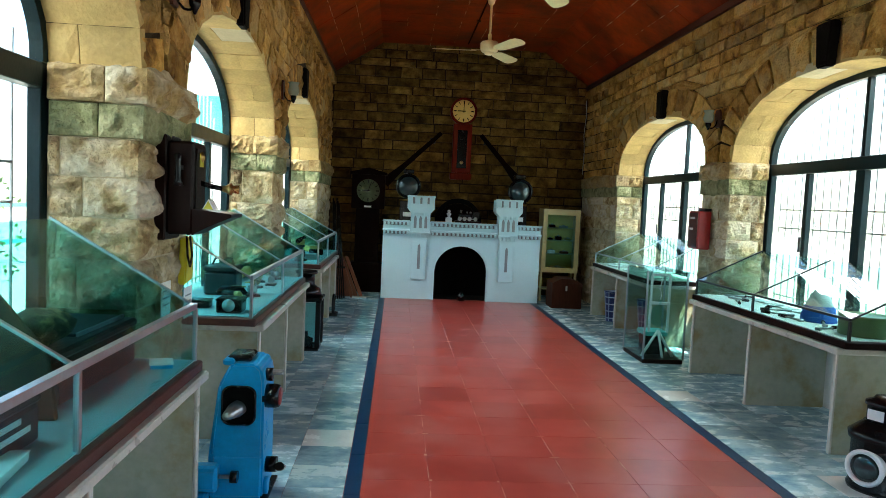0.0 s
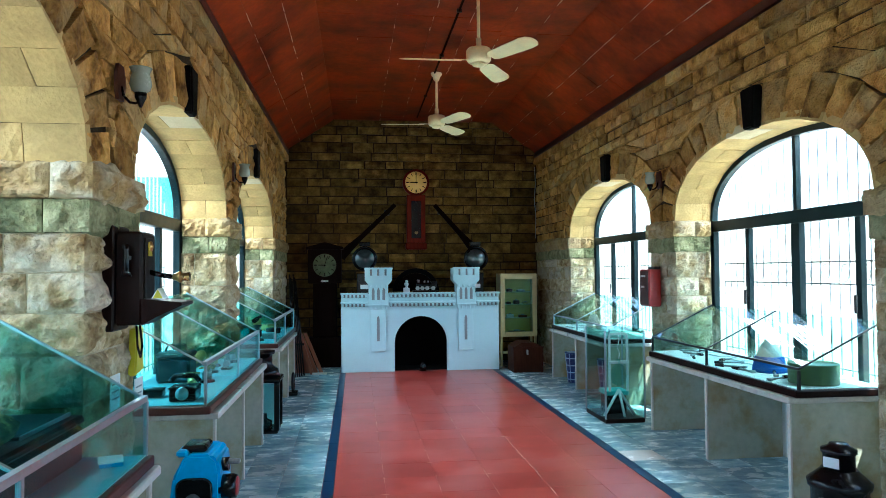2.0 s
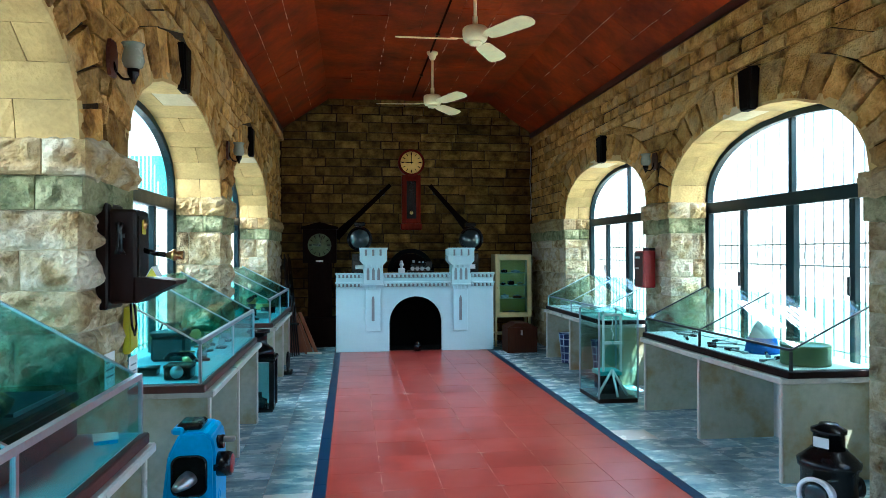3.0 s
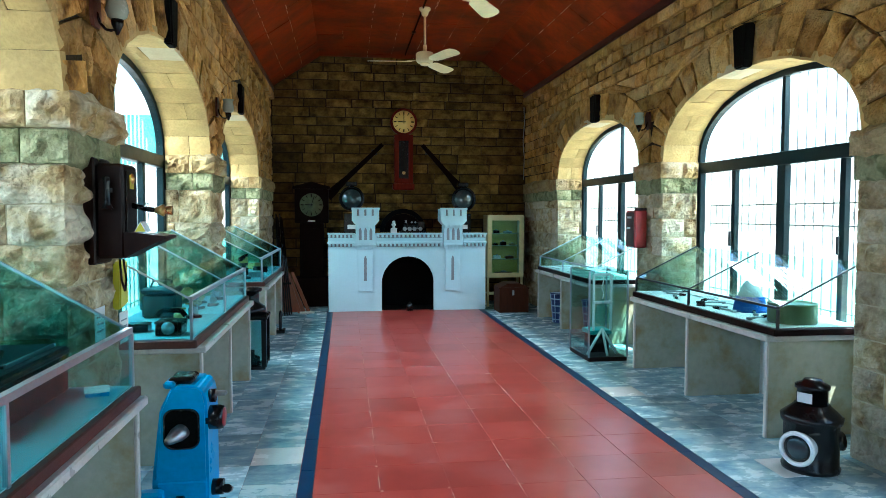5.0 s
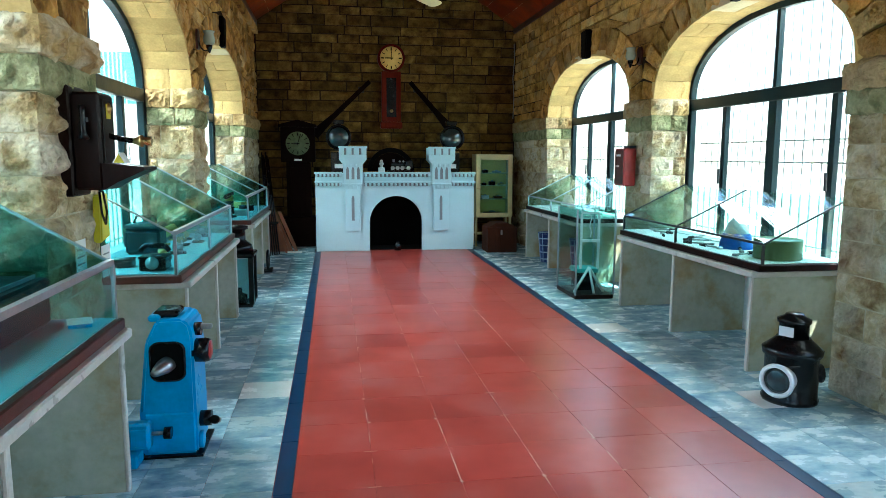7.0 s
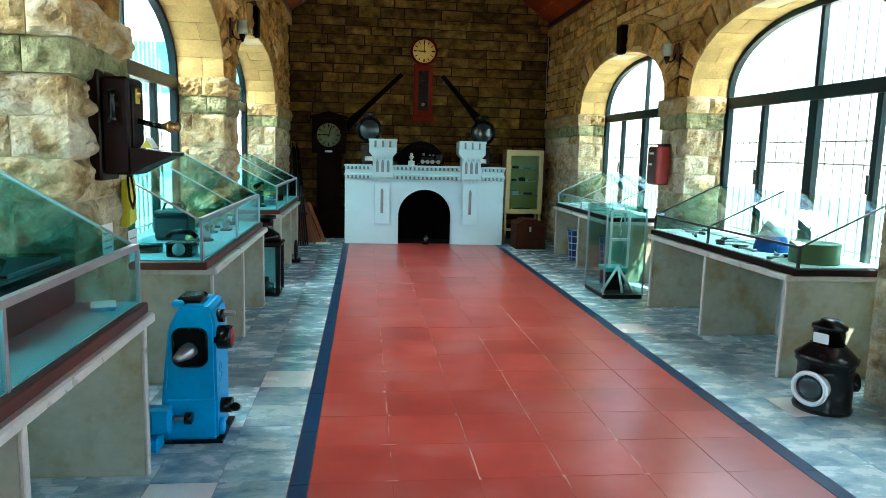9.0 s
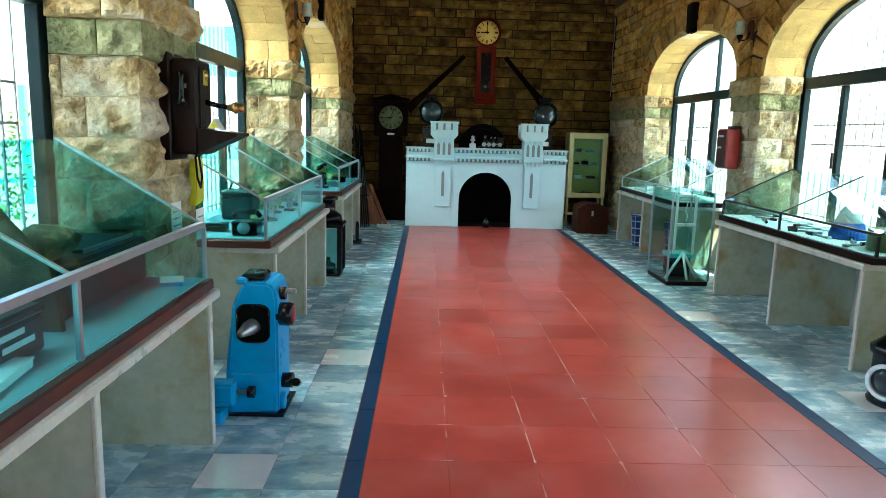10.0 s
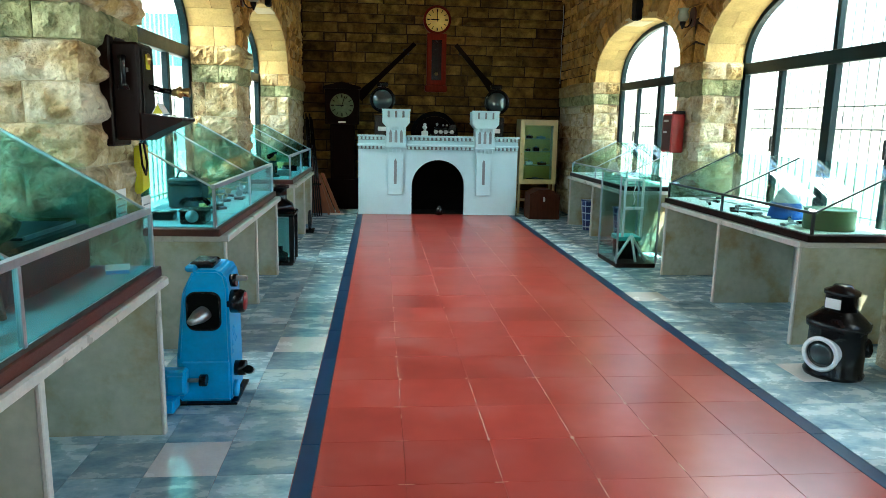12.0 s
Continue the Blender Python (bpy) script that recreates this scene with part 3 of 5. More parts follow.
def dress_side(wall, xi, g, openings, y_near):
    """Course stones, arch stones, soffits and piers of one side wall. xi: inner face, g: window plane."""
    s = 1 if g < xi else -1          # the inner face looks along +x on the west side
    nrm = (s, 0, 0)
    def P(y, z):
        return (xi, y, z)
    mids = []
    for (a, b), (c, d) in zip(openings, openings[1:]):
        mids.append((b + c) / 2)
    # courses above the springing
    z = SPRING
    while z < EAVE - 0.08:
        h = min(RND.uniform(0.115, 0.165), EAVE - 0.02 - z)
        z1 = z + h
        bounds = [(y_near, y_near)]
        for a, b in openings:
            w0, w1 = half_width(a, b, z, RING), half_width(a, b, z1, RING)
            if w0 > 0.05:
                c = (a + b) / 2
                bounds += [(c - w0, c - w1), (c + w0, c + w1)]
        bounds.append((YB + 0.02, YB + 0.02))
        for (l0, l1), (r0, r1) in zip(bounds[::2], bounds[1::2]):
            if min(r0 - l0, r1 - l1) < 0.04:
                if r1 - l1 > 0.05:
                    m0 = (l0 + r0) / 2
                    stone("stone_block", (P(m0 - 0.015, z), P(m0 + 0.015, z), P(r1, z1), P(l1, z1)), nrm, M_STONE, wall)
                continue
            m = max(1, round((r0 - l0) / RND.uniform(0.30, 0.42)))
            cut = [0.0] + sorted(min(max((i + RND.uniform(-0.22, 0.22)) / m, 0), 1) for i in range(1, m)) + [1.0]
            for u, v in zip(cut, cut[1:]):
                f0, f1 = l0 + (r0 - l0) * u, l0 + (r0 - l0) * v
                t0, t1 = l1 + (r1 - l1) * u, l1 + (r1 - l1) * v
                if u > 0:
                    t0 = f0 if 0 < u < 1 and abs(f0 - t0) < 0.25 else t0
                if v < 1:
                    t1 = f1 if abs(f1 - t1) < 0.25 else t1
                stone("stone_block", (P(f0, z), P(f1, z), P(t1, z1), P(t0, z1)), nrm, M_STONE, wall, proud=RND.uniform(0.0, 0.045), gap=RND.uniform(0.005, 0.014), rough=0.012, nu=5)
        z = z1
    # arch stones and soffits
    for k2, (a, b) in enumerate(openings):
        lo = mids[k2 - 1] + 0.004 if k2 else a - 0.4
        hi = mids[k2] - 0.004 if k2 < len(mids) else b + 0.42
        n = 17
        inn, out = arch_curve(a, b, n), arch_curve(a, b, n, RING)
        out = [(min(max(p[0], lo), hi), p[1]) for p in out]
        for i in range(n):
            if (inn[i][0] + inn[i + 1][0]) / 2 < y_near - 0.3:
                continue
            stone("voussoir", (P(*inn[i]), P(*inn[i + 1]), P(*out[i + 1]), P(*out[i])), nrm, M_STONE, wall, proud=RND.uniform(0.008, 0.042), nu=3, nv=5, gap=RND.uniform(0.008, 0.016), rough=0.013)
        n = 14
        cv = arch_curve(a, b, n)
        c = (a + b) / 2
        for i in range(n):
            p, q = cv[i], cv[i + 1]
            if (p[0] + q[0]) / 2 < y_near - 0.3:
                continue
            nn = (0, -(q[1] - p[1]), q[0] - p[0])
            if nn[2] > 0:
                nn = (0, -nn[1], -nn[2])
            if (p[0] + q[0]) / 2 > c and nn[1] > 0 or (p[0] + q[0]) / 2 < c and nn[1] < 0:
                nn = (0, -nn[1], nn[2])
            cuts = [xi + s * 0.012, xi + (g - xi) * RND.uniform(0.35, 0.7), g + s * 0.032] if i % 2 else [xi + s * 0.012, g + s * 0.032]
            for x0, x1 in zip(cuts, cuts[1:]):
                stone("soffit_stone", ((x0, *p), (x1, *p), (x1, *q), (x0, *q)), nn, M_PALE if i in (6, 7) and x0 == cuts[0] and len(cuts) == 3 else M_SOFFIT, wall, proud=RND.uniform(0.012, 0.022), rough=0.004, gap=0.0022, nu=3, nv=2)
    # piers
    spans = [(m0[1], m1[0]) for m0, m1 in zip(openings, openings[1:])] + [(openings[-1][1], YB)]
    if s < 0:
        spans.insert(0, (openings[0][0] - 0.65, openings[0][0]))
    for a, b in spans:
        z = 0.0
        e = 0.02
        end = b > YB - 0.1
        b2 = b if end else b + e
        fine = 12 if a < 4 else 7
        row = 0
        core0, core1 = sorted((xi + s * 0.006, g + s * 0.034))
        part("pointing", B(core0, core1, a - e + 0.006, b2 - 0.006, 0.0, 1.80), M_POINT, wall, "pale lime pointing between the stones")
        while z < 1.78:
            h = RND.uniform(0.165, 0.235)
            if z + h > 1.70:
                h = 1.80 - z
            xa, xb = xi + s * 0.012, g + s * 0.04
            cut_x = [xa, xi + (g - xi) * RND.uniform(0.34, 0.66), xb] if row % 2 or RND.random() < 0.35 else [xa, xi + (g - xi) * RND.uniform(0.72, 0.85), xb]
            ym = a + (b - a) * RND.choice((0.36, 0.62)) if (b - a) > 0.5 else b2
            q = 0.005
            for k3, (u, v) in enumerate(zip(cut_x, cut_x[1:])):
                x0, x1 = min(u, v), max(u, v)
                rough_block("pier_stone", (x0 + q, a - e, z + q), (x1 - q, ym - q, z + h - q), M_PIER, wall, 0.045, fine)
                if k3 == 0 and ym < b2 - 0.05:
                    rough_block("pier_stone", (x0 + q, ym + q, z + q), (x1 - q, b2, z + h - q), M_PIER, wall, 0.04, fine)
            z += h
            row += 1
        for z0, z1, o, material, bl in ((1.80, 1.955, 0.035, M_GREEN, 0.028), (1.955, 2.118, 0.055, M_CAP, 0.05)):
            xa, xb = xi + s * o, g + s * 0.045
            cut = [xa, xi + (g - xi) * RND.uniform(0.3, 0.5), xb]
            for u, v in zip(cut, cut[1:]):
                x0, x1 = min(u, v), max(u, v)
                rough_block("capital_stone", (x0 + 0.003, a - o, z0 + 0.003), (x1 - 0.003, b + (0 if end else o), z1 - 0.002), material, wall, bl, fine)


dress_side(wall_left, XL, GL, OPEN_L[1:], 0.9)
dress_side(wall_right, XR, GR, OPEN_R[1:], 1.6)

for wall, xi, s in ((wall_left, XL, 1), (wall_right, XR, -1)):
    y = 1.2
    while y < YB:
        y1 = min(y + RND.uniform(0.45, 0.7), YB)
        x0, x1 = sorted((xi + s * 0.0, xi + s * 0.065))
        rough_block("cornice_stone", (x0, y + 0.004, 3.545), (x1, y1 - 0.004, 3.655), M_STONE, wall, 0.008, 3)
        y = y1

# coursed blocks of the gable wall
z = 0.0
low = []
while z < FLAT - 0.02:
    h = min(RND.uniform(0.135, 0.19), FLAT + 0.02 - z)
    inset = 0 if z < EAVE else (z - EAVE) / (FLAT - EAVE) * 0.7
    x = XL + 0.02 + max(inset - 0.1, 0)
    end = XR - 0.02 - max(inset - 0.1, 0)
    while x < end - 0.02:
        w = RND.uniform(0.32, 0.66)
        if end - x - w < 0.15:
            w = end - x
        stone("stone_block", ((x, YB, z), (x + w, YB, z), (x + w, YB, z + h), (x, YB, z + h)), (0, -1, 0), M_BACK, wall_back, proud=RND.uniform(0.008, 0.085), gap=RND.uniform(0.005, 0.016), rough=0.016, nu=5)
        x += w
    z += h

# ---- ceiling boards and floor tiles ----
bm = bmesh.new()
runs = [((XL - 0.02, EAVE - 0.005), (XC - 1.42, FLAT - 0.005)), ((XC - 1.42, FLAT - 0.005), (XC + 1.42, FLAT - 0.005)), ((XC + 1.42, FLAT - 0.005), (XR + 0.02, EAVE - 0.005))]
for (xa, za), (xb, zb) in runs:
    length = math.hypot(xb - xa, zb - za)
    n = max(2, round(length / 0.41))
    for i in range(n):
        u, v = i / n, (i + 1) / n
        y = YF + RND.uniform(0, 1.2)
        y0 = YF
        while y0 < YB:
            y1 = min(y, YB)
            dz = RND.uniform(0.004, 0.010)
            pa = (xa + (xb - xa) * u + 0.004, za + (zb - za) * u)
            pb = (xa + (xb - xa) * v - 0.004, za + (zb - za) * v)
            q = [bm.verts.new((px, py, pz - d)) for d in (0, dz) for (px, pz) in (pa, pb) for py in (y0 + 0.002, y1 - 0.002)]
            for f in ((4, 6, 7, 5), (0, 4, 5, 1), (2, 3, 7, 6), (0, 2, 6, 4), (1, 5, 7, 3)):
                bm.faces.new([q[t] for t in f])
            y0, y = y1, y1 + 1.22
bmesh.ops.recalc_face_normals(bm, faces=bm.faces)
for (xa, za), (xb, zb) in runs:
    n = max(2, round(math.hypot(xb - xa, zb - za) / 0.41))
    for i in range(130):
        u = RND.randint(1, n - 1) / n + RND.uniform(-0.003, 0.003)
        y, ln, w = RND.uniform(1.0, YB), RND.uniform(0.04, 0.22), RND.uniform(0.002, 0.005)
        cx, cz = xa + (xb - xa) * u, za + (zb - za) * u - 0.0125
        q = [bm.verts.new(v) for v in ((cx - w, y, cz), (cx + w, y, cz), (cx + w, y + ln, cz), (cx - w, y + ln, cz))]
        bm.faces.new(q).material_index = 1
ceiling.data.materials.append(M_PUTTY)
bm2 = bmesh.new()
bm2.from_mesh(ceiling.data)
me = bpy.data.meshes.new("boards")
bm.to_mesh(me); bm.free()
bm2.from_mesh(me)
bm2.to_mesh(ceiling.data); bm2.free()


def tile_mesh(name, w, d, material):
    return mesh_of(name, B(-w / 2, w / 2, -d / 2, d / 2, -0.014, 0, bevel=0.001), material)


RX0, RP, RE = -0.785, 0.4065, 0.027      # RE: the outer columns are cut narrower
RX1 = RX0 + 6 * RP
tm = tile_mesh("red_tile", RP - 0.0022, 0.3984, M_RED)
tm_cut = tile_mesh("red_tile_cut", RP - 0.0022 - RE, 0.3984, M_RED)
for i in range(6):
    for j in range(-6, 24):
        y = 2.414 + 0.4 * j + 0.2
        if y > YB - 0.4:
            continue
        ob = new("red_tile", tm_cut if i in (0, 5) else tm)
        ob.location = (RX0 + RP * (i + 0.5) + (RE / 2 if i == 0 else -RE / 2 if i == 5 else 0), y, RND.uniform(-0.0006, 0.0006))
        ob.parent = floor
bmx = mesh_of("border_tile", B(-0.0425, 0.0425, -0.298, 0.298, -0.014, 0, bevel=0.0015), M_BORDER)
for x in (RX0 + RE - 0.0455, RX1 - RE + 0.0455):
    for j in range(22):
        ob = new("border_tile", bmx)
        ob.location = (x, -0.9 + 0.6 * j, 0)
        ob.parent = floor
M_PALEMARBLE = mat("pale_marble", (0.74, 0.76, 0.74), 0.25, var=0.15, scale=4, bump=0.01)
mt, mt2 = tile_mesh("marble_tile", 0.298, 0.318, M_MARBLE), tile_mesh("pale_marble_tile", 0.298, 0.318, M_PALEMARBLE)
mw, mw2 = tile_mesh("wide_marble_tile", 0.317, 0.318, M_MARBLE), tile_mesh("wide_pale_marble_tile", 0.317, 0.318, M_PALEMARBLE)
for x0, n, s in ((RX0 - 0.083, 5, -1), (RX1 + 0.083, 5, 1)):
    for i in range(n):
        for j in range(-3, 36):
            y = 2.13 + 0.32 * j
            if y < -0.6 or y > YB - 0.1:
                continue
            pale = s < 0 and (i, j) in ((1, 0), (0, 5)) or s > 0 and (i, j) in ((0, 9), (1, 3))
            wide = i == 0
            ob = new("marble_tile", (mw2 if wide else mt2) if pale else (mw if wide else mt))
            ob.matrix_basis = pose(x0 + s * (0.15 + 0.3 * i - (0.0095 if wide else 0)), y + 0.16, 0, 0, 0, RND.choice((0, 180)))
            ob.parent = floor

# paving behind the entrance and pale chips along the long joints
for nm, material, w, d, cells in (("red_paving", M_RED, RP, 0.4, [(RX0 + RP * (i + 0.5), 2.414 + 0.4 * j + 0.2) for i in range(6) for j in range(-14, -6)]),
                                  ("marble_paving", M_MARBLE, 0.3, 0.32, [(x0 + s * (0.15 + 0.3 * i), 2.29 + 0.32 * j) for x0, s in ((RX0 - 0.083, -1), (RX1 + 0.083, 1)) for i in range(5) for j in range(-17, -8)])):
    bm = bmesh.new()
    for x, y in cells:
        if y - d / 2 > YF + 0.02:
            box(bm, x - w / 2 + 0.002, x + w / 2 - 0.002, y - d / 2 + 0.002, y + d / 2 - 0.002, -0.014, 0)
    tagged(part(nm, bm, material, floor), kind="stuff")
bm = bmesh.new()
for i in range(1, 5):
    x = RX0 + RP * i
    for j in range(-5, 16):
        y = 2.414 + 0.4 * j
        if RND.random() < 0.7:          # broken corner filled with pale grout
            w, d = (RND.uniform(0.012, 0.035), RND.uniform(0.0012, 0.0025)) if RND.random() < 0.5 else (RND.uniform(0.005, 0.009), RND.uniform(0.006, 0.012))
            x1 = x + RND.uniform(-0.01, 0.01)
            box(bm, x1 - w, x1 + w, y - d, y + d, -0.003, 0.0014)
        for k5 in range(3):             # short runs of pale grout between the corners
            if RND.random() < (0.42 if i in (3, 4) else 0.26):
                y1, ln, w = y + RND.uniform(0.0, 0.34), RND.uniform(0.03, 0.20), RND.uniform(0.0012, 0.0024)
                box(bm, x - w, x + w, y1, y1 + ln, -0.003, 0.0014)
tagged(part("grout_chip", bm, M_PUTTY, floor), kind="stuff")
# ---- castle: towers, courses of small corbels, slits ----
def lancet(cx, w, z0, z1, d0, d1):
    bm = bmesh.new()
    h = z1 - w * 1.1
    slab(bm, [(cx - w / 2, z0), (cx + w / 2, z0), (cx + w / 2, h), (cx + w / 4, h + w * 0.75), (cx, z1), (cx - w / 4, h + w * 0.75), (cx - w / 2, h)], d0, d1)
    return bm


for tx in (-0.69, 0.735):
    t = part("tower", B(tx - 0.155, tx + 0.155, -0.055, 0.20, 1.085, 1.43, bevel=0.004), M_CASTLE, castle)
    bm = bmesh.new()
    slab(bm, [(tx - 0.155, 1.40), (tx + 0.155, 1.40), (tx + 0.215, 1.47), (tx + 0.215, 1.55), (tx - 0.215, 1.55), (tx - 0.215, 1.47)], -0.10, 0.24)
    part("tower_head", bm, M_CASTLE, t)
    for i in range(4):
        x = tx - 0.215 + 0.1165 * i
        part("merlon", B(x, x + 0.08, -0.10, -0.06, 1.551, 1.665, bevel=0.003), M_CASTLE, t)
        part("merlon", B(x, x + 0.08, 0.20, 0.24, 1.551, 1.665, bevel=0.003), M_CASTLE, t)
    part("coping", B(tx - 0.225, tx + 0.225, -0.108, -0.10, 1.650, 1.68), M_CASTLE, t)
    for i in range(3):
        part("slot", B(tx - 0.13 + 0.1165 * i, tx - 0.103 + 0.1165 * i, -0.1085, -0.104, 1.552, 1.652), M_SLIT, t, "grey slot between merlons")
    for i in range(4):
        x = tx - 0.128 + 0.085 * i
        part("corbel", B(x - 0.018, x + 0.018, -0.098, -0.056, 1.36, 1.42, bevel=0.006), M_CASTLE, t)
    for i in range(3):
        part("lancet_window", lancet(tx - 0.085 + 0.085 * i, 0.045, 1.16, 1.36, -0.0575, -0.0555), M_SLIT, t, "grey lancet recess")
    p = part("pilaster", B(tx - 0.125, tx + 0.115, -0.042, -0.001, 0.33, 1.09, bevel=0.004), M_CASTLE, castle)
    part("slit_window", lancet(tx - 0.005, 0.045, 0.50, 0.905, -0.0445, -0.0425), M_SLIT, p, "grey arrow-slit recess")
    part("string_course", B(tx - 0.165, tx + 0.165, -0.075, -0.001, 1.065, 1.095, bevel=0.004), M_CASTLE, castle)
    for i in range(5):
        x = tx - 0.13 + 0.063 * i
        part("corbel", B(x - 0.014, x + 0.014, -0.065, -0.043, 1.01, 1.064, bevel=0.004), M_CASTLE, castle)
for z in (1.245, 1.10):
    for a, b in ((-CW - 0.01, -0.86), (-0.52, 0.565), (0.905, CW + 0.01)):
        # grey strip puts the dark shade between the corbels into colour
        part("frieze_band", B(a + 0.012, b - 0.012, -0.004, -0.0005, z - 0.05, z - 0.001), M_SLIT, castle, "grey band painting the shade between the corbels")
        part("string_course", B(a, b, -0.075, -0.001, z, z + 0.03, bevel=0.003), M_CASTLE, castle)
        n = round((b - a) / 0.066)
        for i in range(n):
            x = a + (b - a) * (i + 0.5) / n
            part("corbel", B(x - 0.017, x + 0.017, -0.062, -0.0045, z - 0.045, z - 0.001, bevel=0.006), M_CASTLE, castle)

# ---- on the mantel ----
def headlamp(loc, label):
    h = thing("locomotive_headlamp", label, "lamp", loc, group="headlamps")
    m = pose(0, 0, 0.58, 90, 0, 0)
    part("body", lathe(bmesh.new(), [(0.10, -0.26), (0.175, -0.2), (0.19, -0.02), (0.205, 0.0), (0.205, 0.05), (0.185, 0.055), (0.18, 0.02), (0.0, 0.0)], 32, m), M_BLACK, h)
    part("lens", lathe(bmesh.new(), [(0.178, 0.022), (0.14, 0.045), (0.07, 0.06), (0.0, 0.065)], 32, m), M_LENS, h, "convex silvered glass")
    part("base", B(-0.13, 0.13, -0.02, 0.22, 0, 0.34, bevel=0.012), M_BLACK, h)
    part("cap", B(-0.09, 0.09, 0.0, 0.18, 0.79, 0.86, bevel=0.01), M_BLACK, h)
    part("tag", B(-0.07, 0.07, -0.026, -0.021, 0.08, 0.15), M_PAPER, h, "white paper tag")
    return h


headlamp((-0.45, 10.92, CH), "round black headlamp with a big glass lens")
headlamp((1.42, 10.92, CH), "round black headlamp with a bright silvered lens")
m = thing("arched_plaque", "dark arched iron plaque standing on the mantel", "plaque", (0.43, 11.28, CH))
bm = bmesh.new()
pts = [(0.4 * math.cos(math.pi * i / 20), 0.02 + 0.40 * math.sin(math.pi * i / 20)) for i in range(21)]
inn = [(0.33 * math.cos(math.pi * i / 20), 0.02 + 0.32 * math.sin(math.pi * i / 20)) for i in range(21)]
for i in range(20):
    slab(bm, [pts[i], pts[i + 1], inn[i + 1], inn[i]], -0.03, 0.03)
part("rim", bm, M_SOOT, m)
bm = bmesh.new()
slab(bm, [(x * 0.99, z * 0.99 + 0.001) for x, z in inn], 0.0, 0.02)
part("panel", bm, M_OLDWOOD, m)
st = thing("trophy_figure", "small white bust on a white block", "ornament", (0.24, 10.86, CH))
st.scale = (1.0, 1.0, 0.78)
part("block", B(-0.05, 0.05, -0.05, 0.05, 0, 0.12, bevel=0.006), M_WHITE, st)
part("figure", lathe(bmesh.new(), [(0.03, 0.121), (0.015, 0.15), (0.035, 0.18), (0.04, 0.21), (0.018, 0.225), (0.028, 0.25), (0.02, 0.275), (0.0, 0.285)], 16), M_WHITE, st)
tr = thing("model_locomotive", "black model steam engine with silver fittings on a plinth", "model train", (0.56, 10.86, CH))
part("plinth", B(-0.22, 0.22, -0.06, 0.06, 0, 0.05, bevel=0.006), M_DKWOOD, tr)
part("boiler", cyl(bmesh.new(), (-0.16, 0, 0.14), (0.08, 0, 0.14), 0.042, seg=20), M_BLACK, tr)
part("cab", B(0.08, 0.19, -0.05, 0.05, 0.09, 0.21, bevel=0.008), M_BLACK, tr)
part("chimney", cyl(bmesh.new(), (-0.12, 0, 0.17), (-0.12, 0, 0.225), 0.014, 0.019, 12), M_STEEL, tr, "silver chimney")
for x in (-0.14, -0.06, 0.02, 0.12):
    part("wheel", cyl(bmesh.new(), (x, -0.058, 0.085), (x, -0.045, 0.085), 0.033, seg=18), M_STEEL, tr, "silver wheel")
part("side_rod", B(-0.15, 0.13, -0.064, -0.059, 0.08, 0.09), M_STEEL, tr)
for x in (-0.02, 0.04):
    part("dome", lathe(bmesh.new(), [(0.016, 0.175), (0.016, 0.195), (0.008, 0.208), (0, 0.21)], 12, pose(x, 0, 0)), M_STEEL, tr, "silver dome")
ho = thing("hearth_lamp", "small black signal lamp with a pale lens at the hearth", "lamp", (0.475, 10.56, 0.011))
part("body", lathe(bmesh.new(), [(0.055, 0), (0.055, 0.09), (0.04, 0.11), (0.03, 0.14), (0.0, 0.15)], 18), M_BLACK, ho)
part("lens", lathe(bmesh.new(), [(0.028, 0.0), (0.026, 0.012), (0.0, 0.018)], 16, pose(0, -0.05, 0.075, 90, 0, 0)), M_LENS, ho, "pale glass lens")

# ---- clocks ----
def dial(parent, r, z, y, face, hour, minute):
    m = pose(0, y, z, 90, 0, 0)
    d = part("dial", lathe(bmesh.new(), [(r, 0.0), (r, 0.008), (0, 0.009)], 40, m), face, parent)
    for i in range(12):
        a = radians(30 * i)
        w = 0.012 if i % 3 else 0.02
        bm = B(-w / 2, w / 2, -0.0125, -0.0095, r * 0.66, r * 0.92)
        bmesh.ops.transform(bm, matrix=pose(0, y, z) @ Matrix.Rotation(a, 4, "Y"), verts=bm.verts)
        part("hour_mark", bm, M_BLACK, d)
    for a, ln, w in ((hour * 30 + minute / 2, r * 0.55, 0.016), (minute * 6, r * 0.82, 0.011)):
        bm = B(-w / 2, w / 2, -0.017, -0.014, -0.03, ln)
        bmesh.ops.transform(bm, matrix=pose(0, y, z) @ Matrix.Rotation(radians(a), 4, "Y"), verts=bm.verts)
        part("clock_hand", bm, M_BLACK, d)
    return d


wc = thing("wall_clock", "red mahogany station wall clock with cream dial", "clock", (0.465, YB - 0.04, 2.0))
part("case", B(-0.165, 0.165, -0.13, 0.0, 0.12, 0.97, bevel=0.01), M_REDWOOD, wc)
part("foot", B(-0.19, 0.19, -0.14, 0.0, 0.0, 0.119, bevel=0.02), M_REDWOOD, wc)
part("door_glass", B(-0.085, 0.085, -0.136, -0.131, 0.2, 0.86), M_BLACK, wc, "dark glazed pendulum door")
part("pendulum", lathe(bmesh.new(), [(0.03, 0), (0.03, 0.004), (0, 0.006)], 20, pose(0, -0.137, 0.30, 90, 0, 0)), M_BRASS, wc, "brass pendulum bob")
part("head", lathe(bmesh.new(), [(0.215, -0.13), (0.235, -0.1), (0.235, 0.02), (0.215, 0.035), (0.195, 0.03), (0.195, 0.0), (0, 0)], 40, pose(0, -0.135, 1.185, 90, 0, 0)), M_REDWOOD, wc)
dial(wc, 0.193, 1.185, -0.14, M_DIAL, 9, 0)

